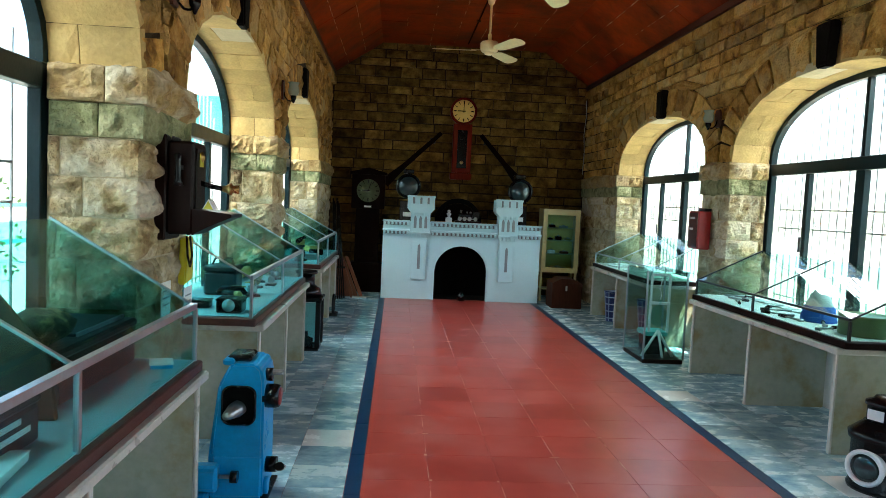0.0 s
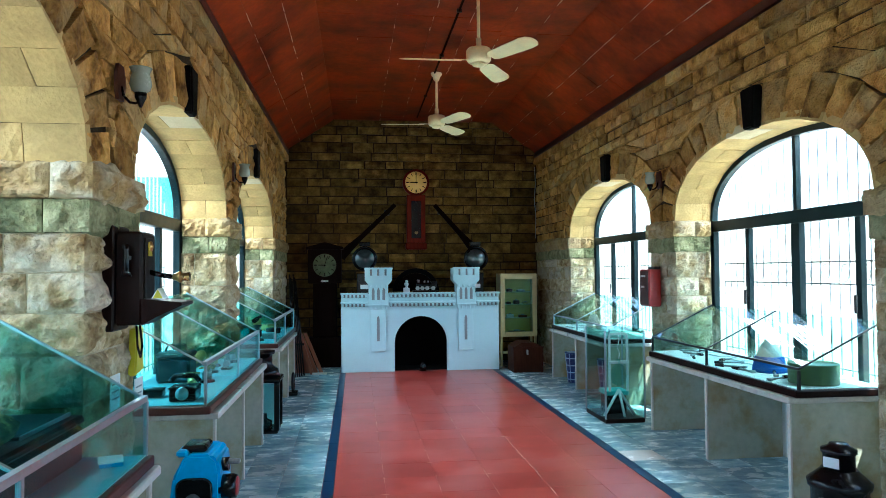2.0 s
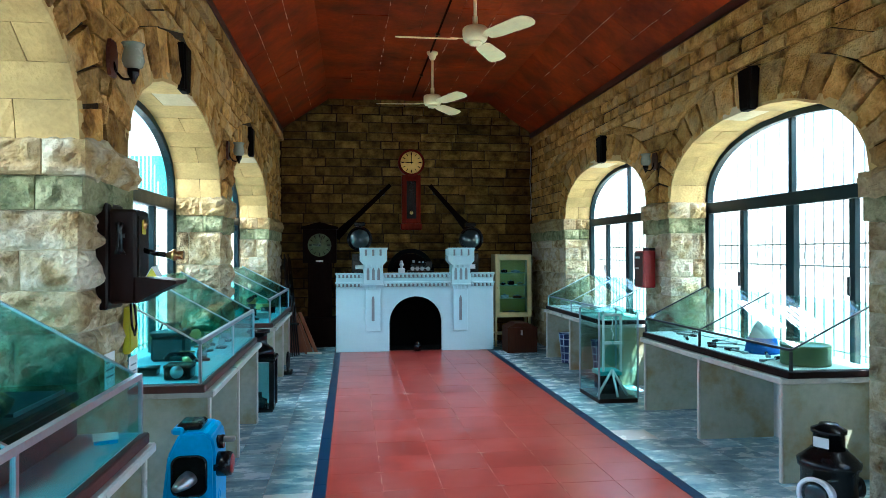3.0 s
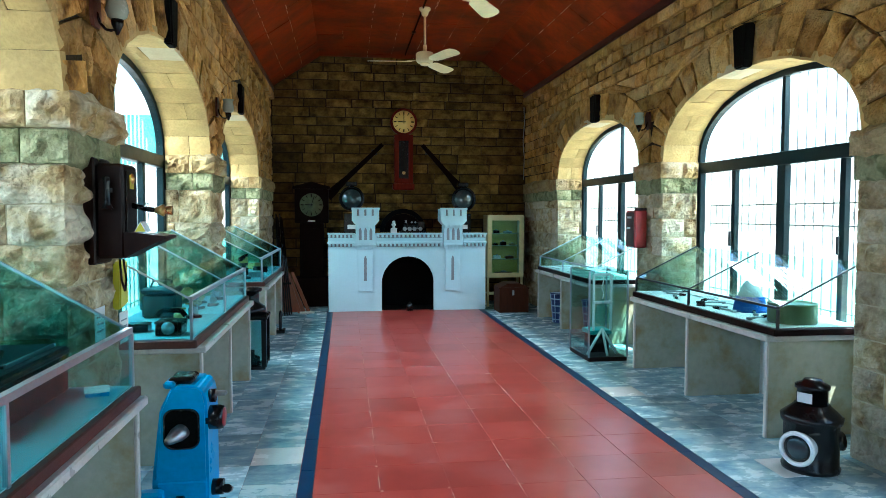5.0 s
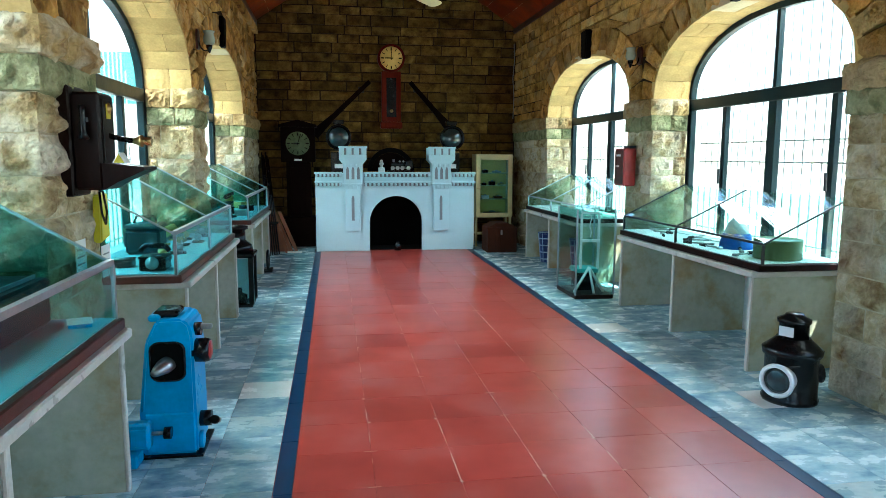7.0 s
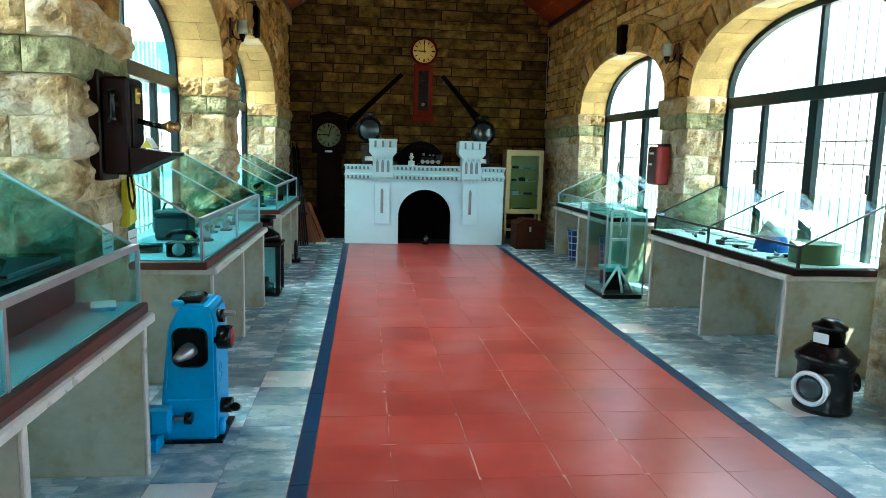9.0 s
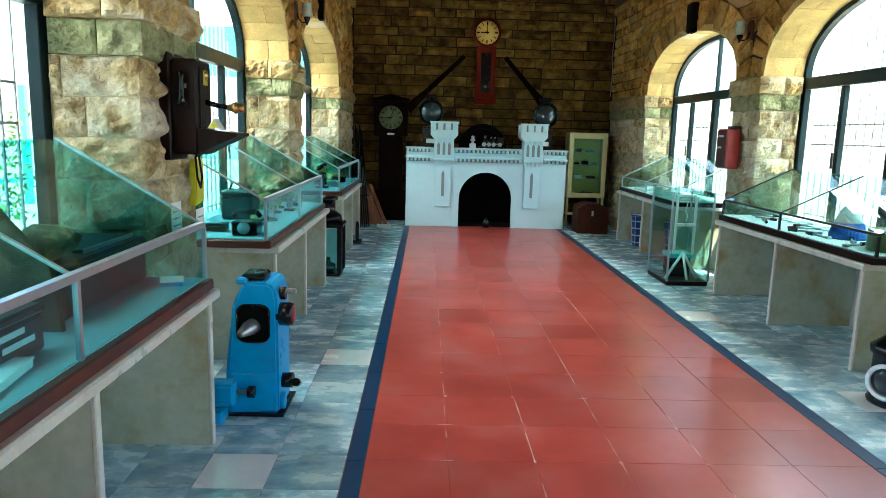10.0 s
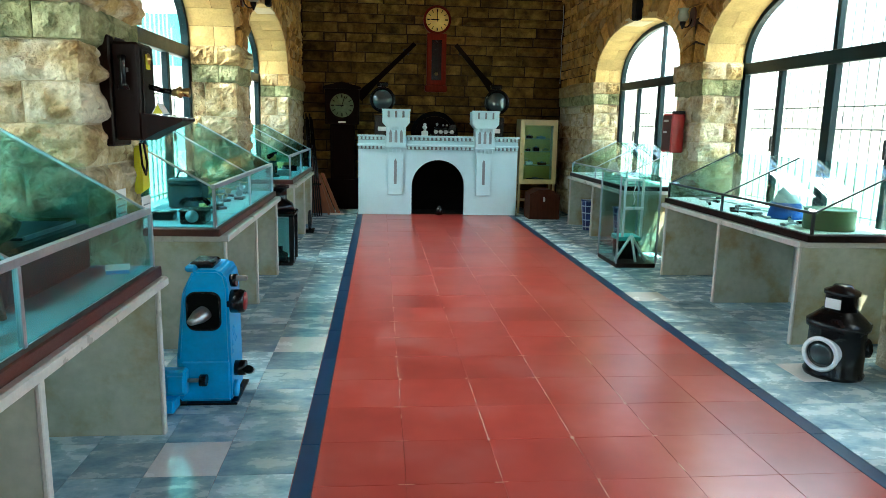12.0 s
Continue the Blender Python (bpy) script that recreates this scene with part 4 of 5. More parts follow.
lc = thing("longcase_clock", "tall dark wooden clock with aged greenish dial", "clock", (-1.12, 11.42, 0.001))
part("plinth", B(-0.27, 0.27, -0.14, 0.2, 0, 0.5, bevel=0.01), M_OLDWOOD, lc)
part("trunk", B(-0.2, 0.2, -0.1, 0.2, 0.501, 1.42, bevel=0.01), M_OLDWOOD, lc)
part("trunk_door", B(-0.13, 0.13, -0.112, -0.101, 0.58, 1.33, bevel=0.006), M_OLDWOOD, lc)
part("hood", B(-0.28, 0.28, -0.15, 0.2, 1.421, 2.0, bevel=0.012), M_OLDWOOD, lc)
part("pediment", slab(bmesh.new(), [(-0.31, 2.001), (0.31, 2.001), (0.31, 2.04), (0.0, 2.12), (-0.31, 2.04)], -0.17, 0.2), M_OLDWOOD, lc)
dial(lc, 0.195, 1.73, -0.155, M_DIAL2, 9, 3)
part("name_plate", B(-0.06, 0.06, -0.156, -0.151, 1.445, 1.475), M_PAPER, lc, "small white plate")

for s, x0, z0, x1, z1 in ((-1, 0.10, 2.80, -0.86, 1.88), (1, 0.80, 2.80, 1.52, 2.0)):
    a = thing("semaphore_arm", "dark wooden signal arm leaning on the gable wall", "signal arm", ((x0 + x1) / 2, YB - 0.06, (z0 + z1) / 2), group="signal arms")
    dx, dz = (x1 - x0) / 2, (z1 - z0) / 2
    ln = math.hypot(dx, dz)
    ang = math.degrees(math.atan2(dz, dx))
    bm = bmesh.new()
    slab(bm, [(-ln, -0.035), (ln * 0.3, -0.045), (ln, -0.085), (ln, 0.085), (ln * 0.3, 0.045), (-ln, 0.035)], -0.025, 0.025)
    bmesh.ops.transform(bm, matrix=Matrix.Rotation(-radians(ang), 4, "Y"), verts=bm.verts)
    part("blade", bm, M_OLDWOOD, a)
    part("bracket", B(-0.05, 0.05, -0.005, 0.028, -0.05, 0.05, bevel=0.01, m=Matrix.Translation((-dx * 0.7, 0.001, -dz * 0.7))), M_DARKFR, a)

# ---- back corners ----
cab = thing("display_cabinet", "cream painted glass-fronted cabinet on legs with objects on shelves", "cabinet", (2.15, 10.92, 0.001))
W = 0.315
for x in (-W, W - 0.03):
    part("side", B(x, x + 0.03, 0.0, 0.34, 0.52, 1.54, bevel=0.003), M_CABINET, cab)
part("back", B(-W + 0.03, W - 0.03, 0.32, 0.34, 0.52, 1.54), M_DIAL, cab)
part("top", B(-W, W, -0.0, 0.34, 1.541, 1.565, bevel=0.003), M_CABINET, cab)
part("bottom", B(-W, W, 0.0, 0.34, 0.495, 0.519, bevel=0.003), M_CABINET, cab)
d = part("door", B(-W, -W + 0.075, -0.028, -0.002, 0.5, 1.56, bevel=0.003), M_CABINET, cab)
part("stile", B(W - 0.075, W, -0.028, -0.002, 0.5, 1.56, bevel=0.003), M_CABINET, d)
part("rail", B(-W + 0.076, W - 0.076, -0.028, -0.002, 1.47, 1.56, bevel=0.003), M_CABINET, d)
part("rail", B(-W + 0.076, W - 0.076, -0.028, -0.002, 0.5, 0.58, bevel=0.003), M_CABINET, d)
part("pane", B(-W + 0.076, W - 0.076, -0.016, -0.012, 0.58, 1.47), M_GLASS, d).visible_shadow = False
part("knob", lathe(bmesh.new(), [(0.012, 0), (0.012, 0.02), (0, 0.024)], 10, pose(-W + 0.03, -0.028, 1.0, 90, 0, 0)), M_BRASS, d)
for z in (0.80, 1.03, 1.24):
    part("shelf", B(-W + 0.031, W - 0.031, 0.02, 0.318, z, z + 0.012), M_CABINET, cab)
for x in (-W + 0.02, W - 0.02):
    for y in (0.03, 0.31):
        part("leg", B(x - 0.018, x + 0.018, y - 0.018, y + 0.018, 0, 0.494, bevel=0.003), M_CABINET, cab)
part("foot_shelf", B(-W + 0.04, W - 0.04, 0.03, 0.31, 0.20, 0.22), M_CABINET, cab)
for x, z, w, h, mm in ((2.02, 1.253, 0.10, 0.07, M_DKWOOD), (2.22, 1.253, 0.14, 0.05, M_STEEL), (2.0, 1.043, 0.08, 0.05, M_BLACK), (2.14, 1.043, 0.10, 0.09, M_DKWOOD), (2.3, 1.043, 0.1, 0.05, M_BRASS), (2.03, 0.813, 0.12, 0.08, M_PAPER), (2.25, 0.813, 0.14, 0.06, M_ORWOOD), (2.15, 0.52, 0.3, 0.09, M_DKWOOD)):
    it = thing("small_exhibit", "small old railway instrument on a cabinet shelf", "exhibit", (x, 11.05, z + 0.001), group="cabinet exhibits")
    part("body", B(-w / 2, w / 2, -0.05, 0.05, 0, h * 0.7, bevel=0.008), mm, it)
    part("knob", lathe(bmesh.new(), [(w * 0.2, h * 0.7), (w * 0.16, h * 0.9), (0, h)], 12), M_STEEL, it)
M_CHEST = mat("red_brown_chest_wood", (0.045, 0.013, 0.006), 0.6, var=0.4, scale=6, bump=0.06, spec=0.1, stretch=(5, 5, 1))
ch = thing("wooden_chest", "dark red-brown wooden chest with a sloping lid", "chest", (2.12, 10.35, 0.001))
bm = bmesh.new()
slab(bm, [(-0.24, 0.0), (0.24, 0.0), (0.24, 0.40), (0.1, 0.47), (-0.1, 0.47), (-0.24, 0.40)], -0.2, 0.22)
part("body", bm, M_CHEST, ch)
part("lid_edge", B(-0.25, 0.25, -0.21, -0.201, 0.385, 0.405), M_CHEST, ch)
part("lock", B(-0.03, 0.0, -0.212, -0.2015, 0.28, 0.36, bevel=0.004), M_STEEL, ch, "bright steel hasp")
ln = thing("sledge_frame", "orange-brown wooden frame leaning behind the counter", "wooden frame", (-1.33, 10.55, 0.001))
bm = bmesh.new()
slab(bm, [(-0.28, 0.02), (0.14, 0.02), (-0.10, 0.62), (-0.28, 0.86)], -0.02, 0.02)
part("panel", bm, M_ORWOOD, ln)
for (xa, za, xb, zb) in ((0.17, 0.0, -0.09, 0.66), (0.02, 0.0, -0.26, 0.9)):
    bm = bmesh.new()
    slab(bm, [(xa, za), (xa + 0.06, za), (xb + 0.05, zb), (xb, zb)], -0.05, -0.021)
    part("rib", bm, M_ORWOOD, ln)
part("foot", B(0.05, 0.28, -0.08, -0.051, 0.0, 0.03, bevel=0.004), M_SLABEDGE, ln, "pale worn foot")
rk = thing("rod_rack", "black iron rods standing in the corner", "iron rods", (-1.55, 10.15, 0.001))
for i in range(6):
    part("rod", cyl(bmesh.new(), (0.03 * i, 0.05 * i, 0), (-0.06 + 0.012 * i, 0.07 * i + 0.1, 1.58 - 0.05 * (i % 3)), 0.012, seg=8), M_BLACK, rk)
part("cross_bar", B(-0.03, 0.17, -0.02, 0.0, 0.5, 0.53), M_BLACK, rk)

# ---- fans ----
def fan(loc, turn):
    f = thing("ceiling_fan", "cream three-bladed ceiling fan on a down rod", "ceiling fan", loc, turn, group="ceiling fans")
    top = FLAT - 0.012 - loc[2]
    part("canopy", lathe(bmesh.new(), [(0.03, top - 0.11), (0.045, top - 0.08), (0.05, top - 0.05), (0.075, top - 0.03), (0.075, top)], 20), M_CREAM, f)
    part("down_rod", cyl(bmesh.new(), (0, 0, 0.08), (0, 0, top - 0.111), 0.016, seg=12), M_CREAM, f)
    part("coupling", cyl(bmesh.new(), (0, 0, 0.075), (0, 0, 0.16), 0.026, seg=12), M_CREAM, f)
    part("motor", lathe(bmesh.new(), [(0.05, -0.075), (0.10, -0.07), (0.115, -0.05), (0.12, -0.01), (0.12, 0.04), (0.105, 0.06), (0.03, 0.074)], 28), M_CREAM, f)
    part("hub_plate", lathe(bmesh.new(), [(0.03, -0.11), (0.06, -0.1), (0.065, -0.076)], 20), M_CREAM, f)
    for i in range(3):
        a = pose(0, 0, -0.055, 0, 0, 120 * i) @ pose(0, 0, 0, -14, 0, 0)
        bm = bmesh.new()
        o = [(0.17, -0.05), (0.22, -0.075), (0.30, -0.08), (0.64, -0.095), (0.71, -0.082), (0.745, -0.045), (0.755, 0.0), (0.745, 0.045), (0.71, 0.08), (0.64, 0.092), (0.30, 0.08), (0.22, 0.072), (0.17, 0.05)]
        slab(bm, o, -0.003, 0.003, "z")
        bmesh.ops.transform(bm, matrix=a, verts=bm.verts)
        b = part("blade", bm, M_CREAM, f)
        part("blade_iron", B(0.08, 0.24, -0.018, 0.018, 0.004, 0.012, bevel=0.002, m=a), M_CREAM, b)
    return f


fan((0.57, 5.75, 3.66), 180)
fan((0.50, 8.62, 3.66), 55)

# ---- wall fittings ----
def sconce(x, y, z, s):
    """s: +1 on the west wall, -1 on the east wall."""
    f = thing("wall_lamp", "wall lamp with opal glass shade on a dark curved arm", "wall lamp", (x, y, z), 0 if s > 0 else 180, group="wall lamps")
    bm = bmesh.new()
    slab(bm, [(-0.045, -0.11), (0.045, -0.11), (0.075, -0.05), (0.075, 0.05), (0.045, 0.11), (-0.045, 0.11), (-0.075, 0.05), (-0.075, -0.05)], 0.0, 0.022, "x")
    part("back_plate", bm, M_TRIM, f, "dark red-brown wooden plate")
    bm = bmesh.new()
    tube(bm, [(0.02, 0, -0.02), (0.035, 0, -0.08), (0.07, 0, -0.12), (0.10, 0, -0.125), (0.13, 0, -0.115)], 0.008)
    part("arm", bm, M_BLACK, f)
    part("cup", lathe(bmesh.new(), [(0.008, -0.15), (0.02, -0.12), (0.034, -0.09), (0.036, -0.06)], 16, pose(0.135, 0, 0)), M_BLACK, f)
    part("shade", lathe(bmesh.new(), [(0.03, -0.062), (0.055, -0.045), (0.066, -0.01), (0.06, 0.03), (0.052, 0.06), (0.062, 0.085), (0.068, 0.095), (0.06, 0.094), (0.045, 0.06), (0.02, -0.04)], 24, pose(0.135, 0, 0)), M_OPAL, f, "opal glass tulip shade")
    f.scale = (0.82, 0.82, 0.82)
    return f


sconce(XL + 0.035, 2.98, 2.58, 1)
sconce(XL + 0.035, 6.30, 2.60, 1)
sconce(XR - 0.045, 6.42, 2.58, -1)
sconce(XR - 0.045, 2.86, 2.58, -1)


def keystone(x, y, s):
    k = thing("arch_bracket", "black weathered keystone block over the arch", "keystone", (x, y, 2.74), group="keystones")
    bm = bmesh.new()
    slab(bm, [(-0.07, 0.02), (0.07, 0.02), (0.105, 0.36), (-0.105, 0.36)], 0.0, s * (0.085 if s < 0 else 0.065), "x")
    bmesh.ops.bevel(bm, geom=list(bm.edges), offset=0.012, segments=2, affect="EDGES")
    part("block", bm, M_SOOT, k)
    return k


keystone(XR - 0.03, 4.61, -1)
keystone(XR - 0.03, 7.97, -1)
keystone(XL + 0.005, 4.52, 1)
keystone(XL + 0.005, 7.9, 1)

fb = thing("fire_hose_box", "red metal fire box hanging on the stone pier", "fire box", (XR - 0.05, 6.45, 1.22))
part("box", B(-0.14, 0.0, -0.04, 0.2, 0, 0.40, bevel=0.012), M_REDPAINT, fb)
part("door", B(-0.148, -0.141, -0.025, 0.185, 0.02, 0.38, bevel=0.003), M_TRIM, fb, "dark glazed door")
for z, a, b in ((0.315, 0.03, 0.15), (0.20, 0.06, 0.15)):
    part("lettering", B(-0.1495, -0.1482, a, b, z, z + 0.022), M_WHITE, fb, "white painted bar")
part("bracket", B(-0.06, 0.01, 0.0, 0.16, 0.401, 0.43), M_DARKFR, fb)

# telephone on the pier
ph = thing("wall_telephone", "dark wooden wall telephone with mouthpiece and writing shelf", "telephone", (XL + 0.04, 2.95, 1.33))
part("backboard", B(-0.04, 0.02, -0.088, 0.15, 0.0, 0.52, bevel=0.008), M_DKWOOD, ph)
part("case", B(0.021, 0.15, -0.08, 0.14, 0.03, 0.49, bevel=0.012), M_DKWOOD, ph)
part("door_plate", B(0.151, 0.158, -0.05, 0.11, 0.08, 0.46, bevel=0.003), M_DKWOOD, ph)
part("label_card", B(0.159, 0.162, -0.01, 0.05, 0.37, 0.44), M_YELLOW, ph, "yellow card")
bm = bmesh.new()
slab(bm, [(0.151, 0.03), (0.22, 0.07), (0.34, 0.125), (0.34, 0.14), (0.151, 0.16)], -0.09, 0.15)
part("writing_shelf", bm, M_DKWOOD, ph)
bm = bmesh.new()
tube(bm, [(0.155, 0.03, 0.29), (0.21, 0.03, 0.275), (0.27, 0.03, 0.265)], 0.013)
part("mouthpiece_arm", bm, M_BLACK, ph)
part("mouthpiece", lathe(bmesh.new(), [(0.014, 0), (0.02, 0.02), (0.03, 0.035), (0.03, 0.045), (0.018, 0.05), (0.024, 0.085), (0.02, 0.086)], 18, pose(0.265, 0.03, 0.265, 0, 90, 0)), M_BRASS, ph, "brass and black mouthpiece")
part("receiver", lathe(bmesh.new(), [(0.028, 0), (0.016, 0.03), (0.014, 0.12), (0.02, 0.15), (0, 0.16)], 14, pose(0.085, -0.115, 0.27)), M_BLACK, ph, "black receiver on its hook")
part("hook", B(0.07, 0.10, -0.10, -0.081, 0.35, 0.37), M_STEEL, ph)
part("bell", lathe(bmesh.new(), [(0.03, 0), (0.026, 0.014), (0, 0.024)], 14, pose(0.151, 0.03, 0.42, 0, 90, 0)), M_BRASS, ph)
cd = thing("tent_card", "small folded orange and white card on the telephone shelf", "card", (XL + 0.255, 2.95, 1.489))
bm = bmesh.new()
slab(bm, [(-0.03, 0), (-0.024, 0), (0.003, 0.047), (0.0, 0.05)], -0.045, 0.045)
slab(bm, [(0.03, 0), (0.024, 0), (-0.003, 0.047), (0.0, 0.05)], -0.045, 0.045)
part("card", bm, M_PAPER, cd)
part("orange_edge", slab(bmesh.new(), [(-0.024, 0.001), (0.024, 0.001), (0.0, 0.045)], -0.046, -0.0452), M_YELLOW, cd, "orange end")
bag = thing("handset_holder", "yellow plastic pouch with a black cord hanging on the pier", "pouch", (XL + 0.045, 3.24, 1.07))
bm = bmesh.new()
slab(bm, [(-0.07, 0), (0.07, 0.02), (0.06, 0.26), (-0.05, 0.25)], -0.012, 0.03, "x")
bmesh.ops.bevel(bm, geom=list(bm.edges), offset=0.008, segments=2, affect="EDGES")
part("pouch", bm, M_YELLOW, bag)
bm = bmesh.new()
tube(bm, [(0.04, -0.10, 0.27), (0.05, -0.11, 0.16), (0.05, -0.06, 0.10), (0.05, -0.03, 0.16), (0.045, -0.06, 0.27)], 0.006)
part("cord", bm, M_BLACK, bag)
for i, (y, z) in enumerate(((2.90, 0.95), (3.27, 0.88))):
    pp = thing("notice", "white paper notice fixed to the stone pier", "paper notice", (XL + 0.058, y, z), group="pier notices")
    part("sheet", B(0, 0.003, -0.07, 0.07, 0, 0.17), M_PAPER, pp)
    for q in range(3):
        part("text_line", B(0.0031, 0.0036, -0.05, 0.05, 0.05 + 0.035 * q, 0.058 + 0.035 * q), M_SLIT, pp)

# ---- standing on the floor ----
bmch = thing("signal_block_machine", "bright blue cast-iron signal machine with black window", "signalling machine", (-1.37, 3.02, 0.001))
bmch.scale = (1.12, 1.12, 1.0)
bm = bmesh.new()
slab(bm, [(-0.145, 0.012), (0.10, 0.012), (0.10, 0.24), (0.097, 0.62), (0.085, 0.685), (0.055, 0.715), (-0.045, 0.715), (-0.065, 0.695), (-0.108, 0.60), (-0.145, 0.24)], -0.115, 0.16)
bmesh.ops.bevel(bm, geom=[e for e in bm.edges], offset=0.012, segments=2, affect="EDGES")
part("housing", bm, M_BLUE, bmch)
part("foot_plate", B(-0.155, 0.125, -0.13, 0.18, 0, 0.011), M_BLACK, bmch)
part("lower_front", B(-0.12, 0.095, -0.128, -0.114, 0.03, 0.235, bevel=0.006), M_BLUE, bmch)
bm = bmesh.new()
wv = []
for cx, cz, a0 in ((0.020, 0.445, -90), (0.020, 0.56, 0), (-0.045, 0.56, 90), (-0.045, 0.445, 180)):
    wv += [(cx + 0.04 * math.cos(radians(a0 + 15 * i)), cz + 0.04 * math.sin(radians(a0 + 15 * i))) for i in range(7)]
slab(bm, wv, -0.119, -0.1145)
rec = part("window_recess", bm, M_SOOT, bmch, "black rounded recess")
bm = bmesh.new()
tube(bm, [(x, -0.12, z) for x, z in wv + wv[:1]], 0.006, 6)
part("window_rim", bm, M_BLACK, rec)
bm = bmesh.new()
tube(bm, [(-0.128, -0.116, 0.25), (-0.098, -0.116, 0.60), (-0.056, -0.116, 0.70)], 0.005, 6)
part("front_seam", bm, M_BLUE, bmch)
part("spindle", lathe(bmesh.new(), [(0.038, 0), (0.038, 0.035), (0.022, 0.085), (0.016, 0.10), (0.0, 0.101)], 18, pose(-0.008, -0.119, 0.495, 105, 0, -28)), M_STEEL, bmch, "bright steel cone spindle")
part("top_cap", B(-0.08, 0.03, -0.07, 0.08, 0.712, 0.748, bevel=0.012), M_BLACK, bmch)
part("top_lug", B(-0.095, -0.045, -0.10, 0.0, 0.70, 0.735, bevel=0.01), M_BLUE, bmch)
for z, r, l in ((0.64, 0.034, 0.02), (0.16, 0.04, 0.05)):
    part("side_boss", cyl(bmesh.new(), (0.09, -0.02, z), (0.10 + l, -0.02, z), r, seg=20), M_BLACK, bmch)
part("lever", B(0.11, 0.17, -0.035, -0.005, 0.64, 0.665, bevel=0.006), M_STEEL, bmch)
k1 = part("commutator_knob", lathe(bmesh.new(), [(0.06, 0), (0.062, 0.05), (0.056, 0.07), (0.03, 0.072)], 24, pose(0.088, -0.045, 0.535, 0, 90, 0)), M_BLACK, bmch)
part("red_face", lathe(bmesh.new(), [(0.048, 0.0705), (0.046, 0.076), (0, 0.077)], 24, pose(0.088, -0.045, 0.535, 0, 90, 0)), M_REDPAINT, k1, "red knob face")
part("crank", cyl(bmesh.new(), (0.13, -0.02, 0.16), (0.19, -0.05, 0.155), 0.014, seg=10), M_STEEL, bmch)
part("crank_grip", cyl(bmesh.new(), (0.17, -0.07, 0.17), (0.17, -0.03, 0.15), 0.022, seg=10), M_BLACK, bmch)
bm = bmesh.new()
for t0, cy, cz, rr in ((0, -0.02, 0.37, 0.03), (1, 0.01, 0.32, 0.02), (2, -0.05, 0.31, 0.02), (3, -0.06, 0.27, 0.018)):
    lathe(bm, [(rr, 0), (rr, 0.008), (rr * 0.6, 0.009), (rr * 0.55, 0.002), (0, 0.002)], 18, pose(0.093, cy, cz, 0, 90, 0))
part("cast_emblem", bm, M_BLUE, bmch, "raised cast rings")
part("lower_ring", lathe(bmesh.new(), [(0.045, 0), (0.045, 0.02), (0.03, 0.022)], 20, pose(0.097, -0.05, 0.06, 0, 90, 0)), M_BLUE, bmch)
bm = B(-0.235, -0.13, -0.235, -0.129, 0.002, 0.075, bevel=0.008)
box(bm, -0.205, -0.085, -0.195, -0.129, 0.076, 0.215, bevel=0.012)
box(bm, -0.165, -0.095, -0.205, -0.1955, 0.10, 0.19, bevel=0.004)
part("side_bracket", bm, M_BLUE, bmch, "blue stepped cast bracket")
part("side_bolt", cyl(bmesh.new(), (-0.084, -0.16, 0.15), (-0.025, -0.16, 0.15), 0.01, seg=10), M_STEEL, bmch)
part("bolt_knob", cyl(bmesh.new(), (-0.03, -0.16, 0.15), (0.0, -0.16, 0.15), 0.03, seg=16), M_BLACK, bmch)

# black hand signal lamp by the east pier
sl = thing("signal_lamp", "black railway signal lamp with a white-rimmed lens", "signal lamp", (2.30, 3.22, 0.001))
bm = bmesh.new()
lathe(bm, [(0.165, 0.0), (0.17, 0.02), (0.16, 0.035), (0.158, 0.29), (0.175, 0.30), (0.18, 0.335), (0.15, 0.36), (0.105, 0.40), (0.10, 0.41)], 28)
part("body", bm, M_BLACK, sl)
part("chimney", lathe(bmesh.new(), [(0.09, 0.40), (0.088, 0.50), (0.10, 0.505), (0.10, 0.525), (0.06, 0.545), (0.05, 0.56), (0.0, 0.562)], 24), M_BLACK, sl)
part("paper_label", B(-0.045, 0.045, -0.0985, -0.0915, 0.425, 0.485, m=pose(0, 0, 0, 0, 0, -62)), M_PAPER, sl, "white paper label")
m = pose(-0.13, -0.085, 0.165, 90, 0, -58)
part("lens_tube", lathe(bmesh.new(), [(0.09, -0.06), (0.09, 0.04), (0.1, 0.045)], 28, m), M_WHITE, sl, "white tube")
part("lens_rim", lathe(bmesh.new(), [(0.10, 0.04), (0.108, 0.055), (0.10, 0.07), (0.083, 0.066), (0.08, 0.05), (0.09, 0.04)], 32, m), M_WHITE, sl, "white enamelled rim")
part("lens", lathe(bmesh.new(), [(0.081, 0.045), (0.055, 0.058), (0.0, 0.064)], 28, m), M_LENS, sl, "blue-green glass lens")
part("side_socket", cyl(bmesh.new(), (0.14, -0.02, 0.17), (0.19, -0.03, 0.17), 0.06, seg=16), M_BLACK, sl)
part("hasp", B(-0.13, -0.06, -0.166, -0.155, 0.255, 0.27, bevel=0.003), M_BLACK, sl)

# framed lantern by the west counters
ll = thing("platform_lantern", "black framed lantern with glazed sides and a domed top", "lantern", (-1.53, 6.62, 0.001))
ll.scale = (1.75, 1.75, 1.18)
part("base", B(-0.09, 0.09, -0.09, 0.09, 0, 0.03, bevel=0.006), M_BLACK, ll)
for x in (-0.085, 0.085):
    for y in (-0.085, 0.085):
        part("post", B(x - 0.014, x + 0.014, y - 0.014, y + 0.014, 0.03, 0.43), M_BLACK, ll)
for x in (-0.086, 0.083):
    part("pane", B(x, x + 0.003, -0.07, 0.07, 0.04, 0.42), M_GLASS, ll).visible_shadow = False
for y in (-0.086, 0.083):
    part("pane", B(-0.07, 0.07, y, y + 0.003, 0.04, 0.42), M_GLASS, ll).visible_shadow = False
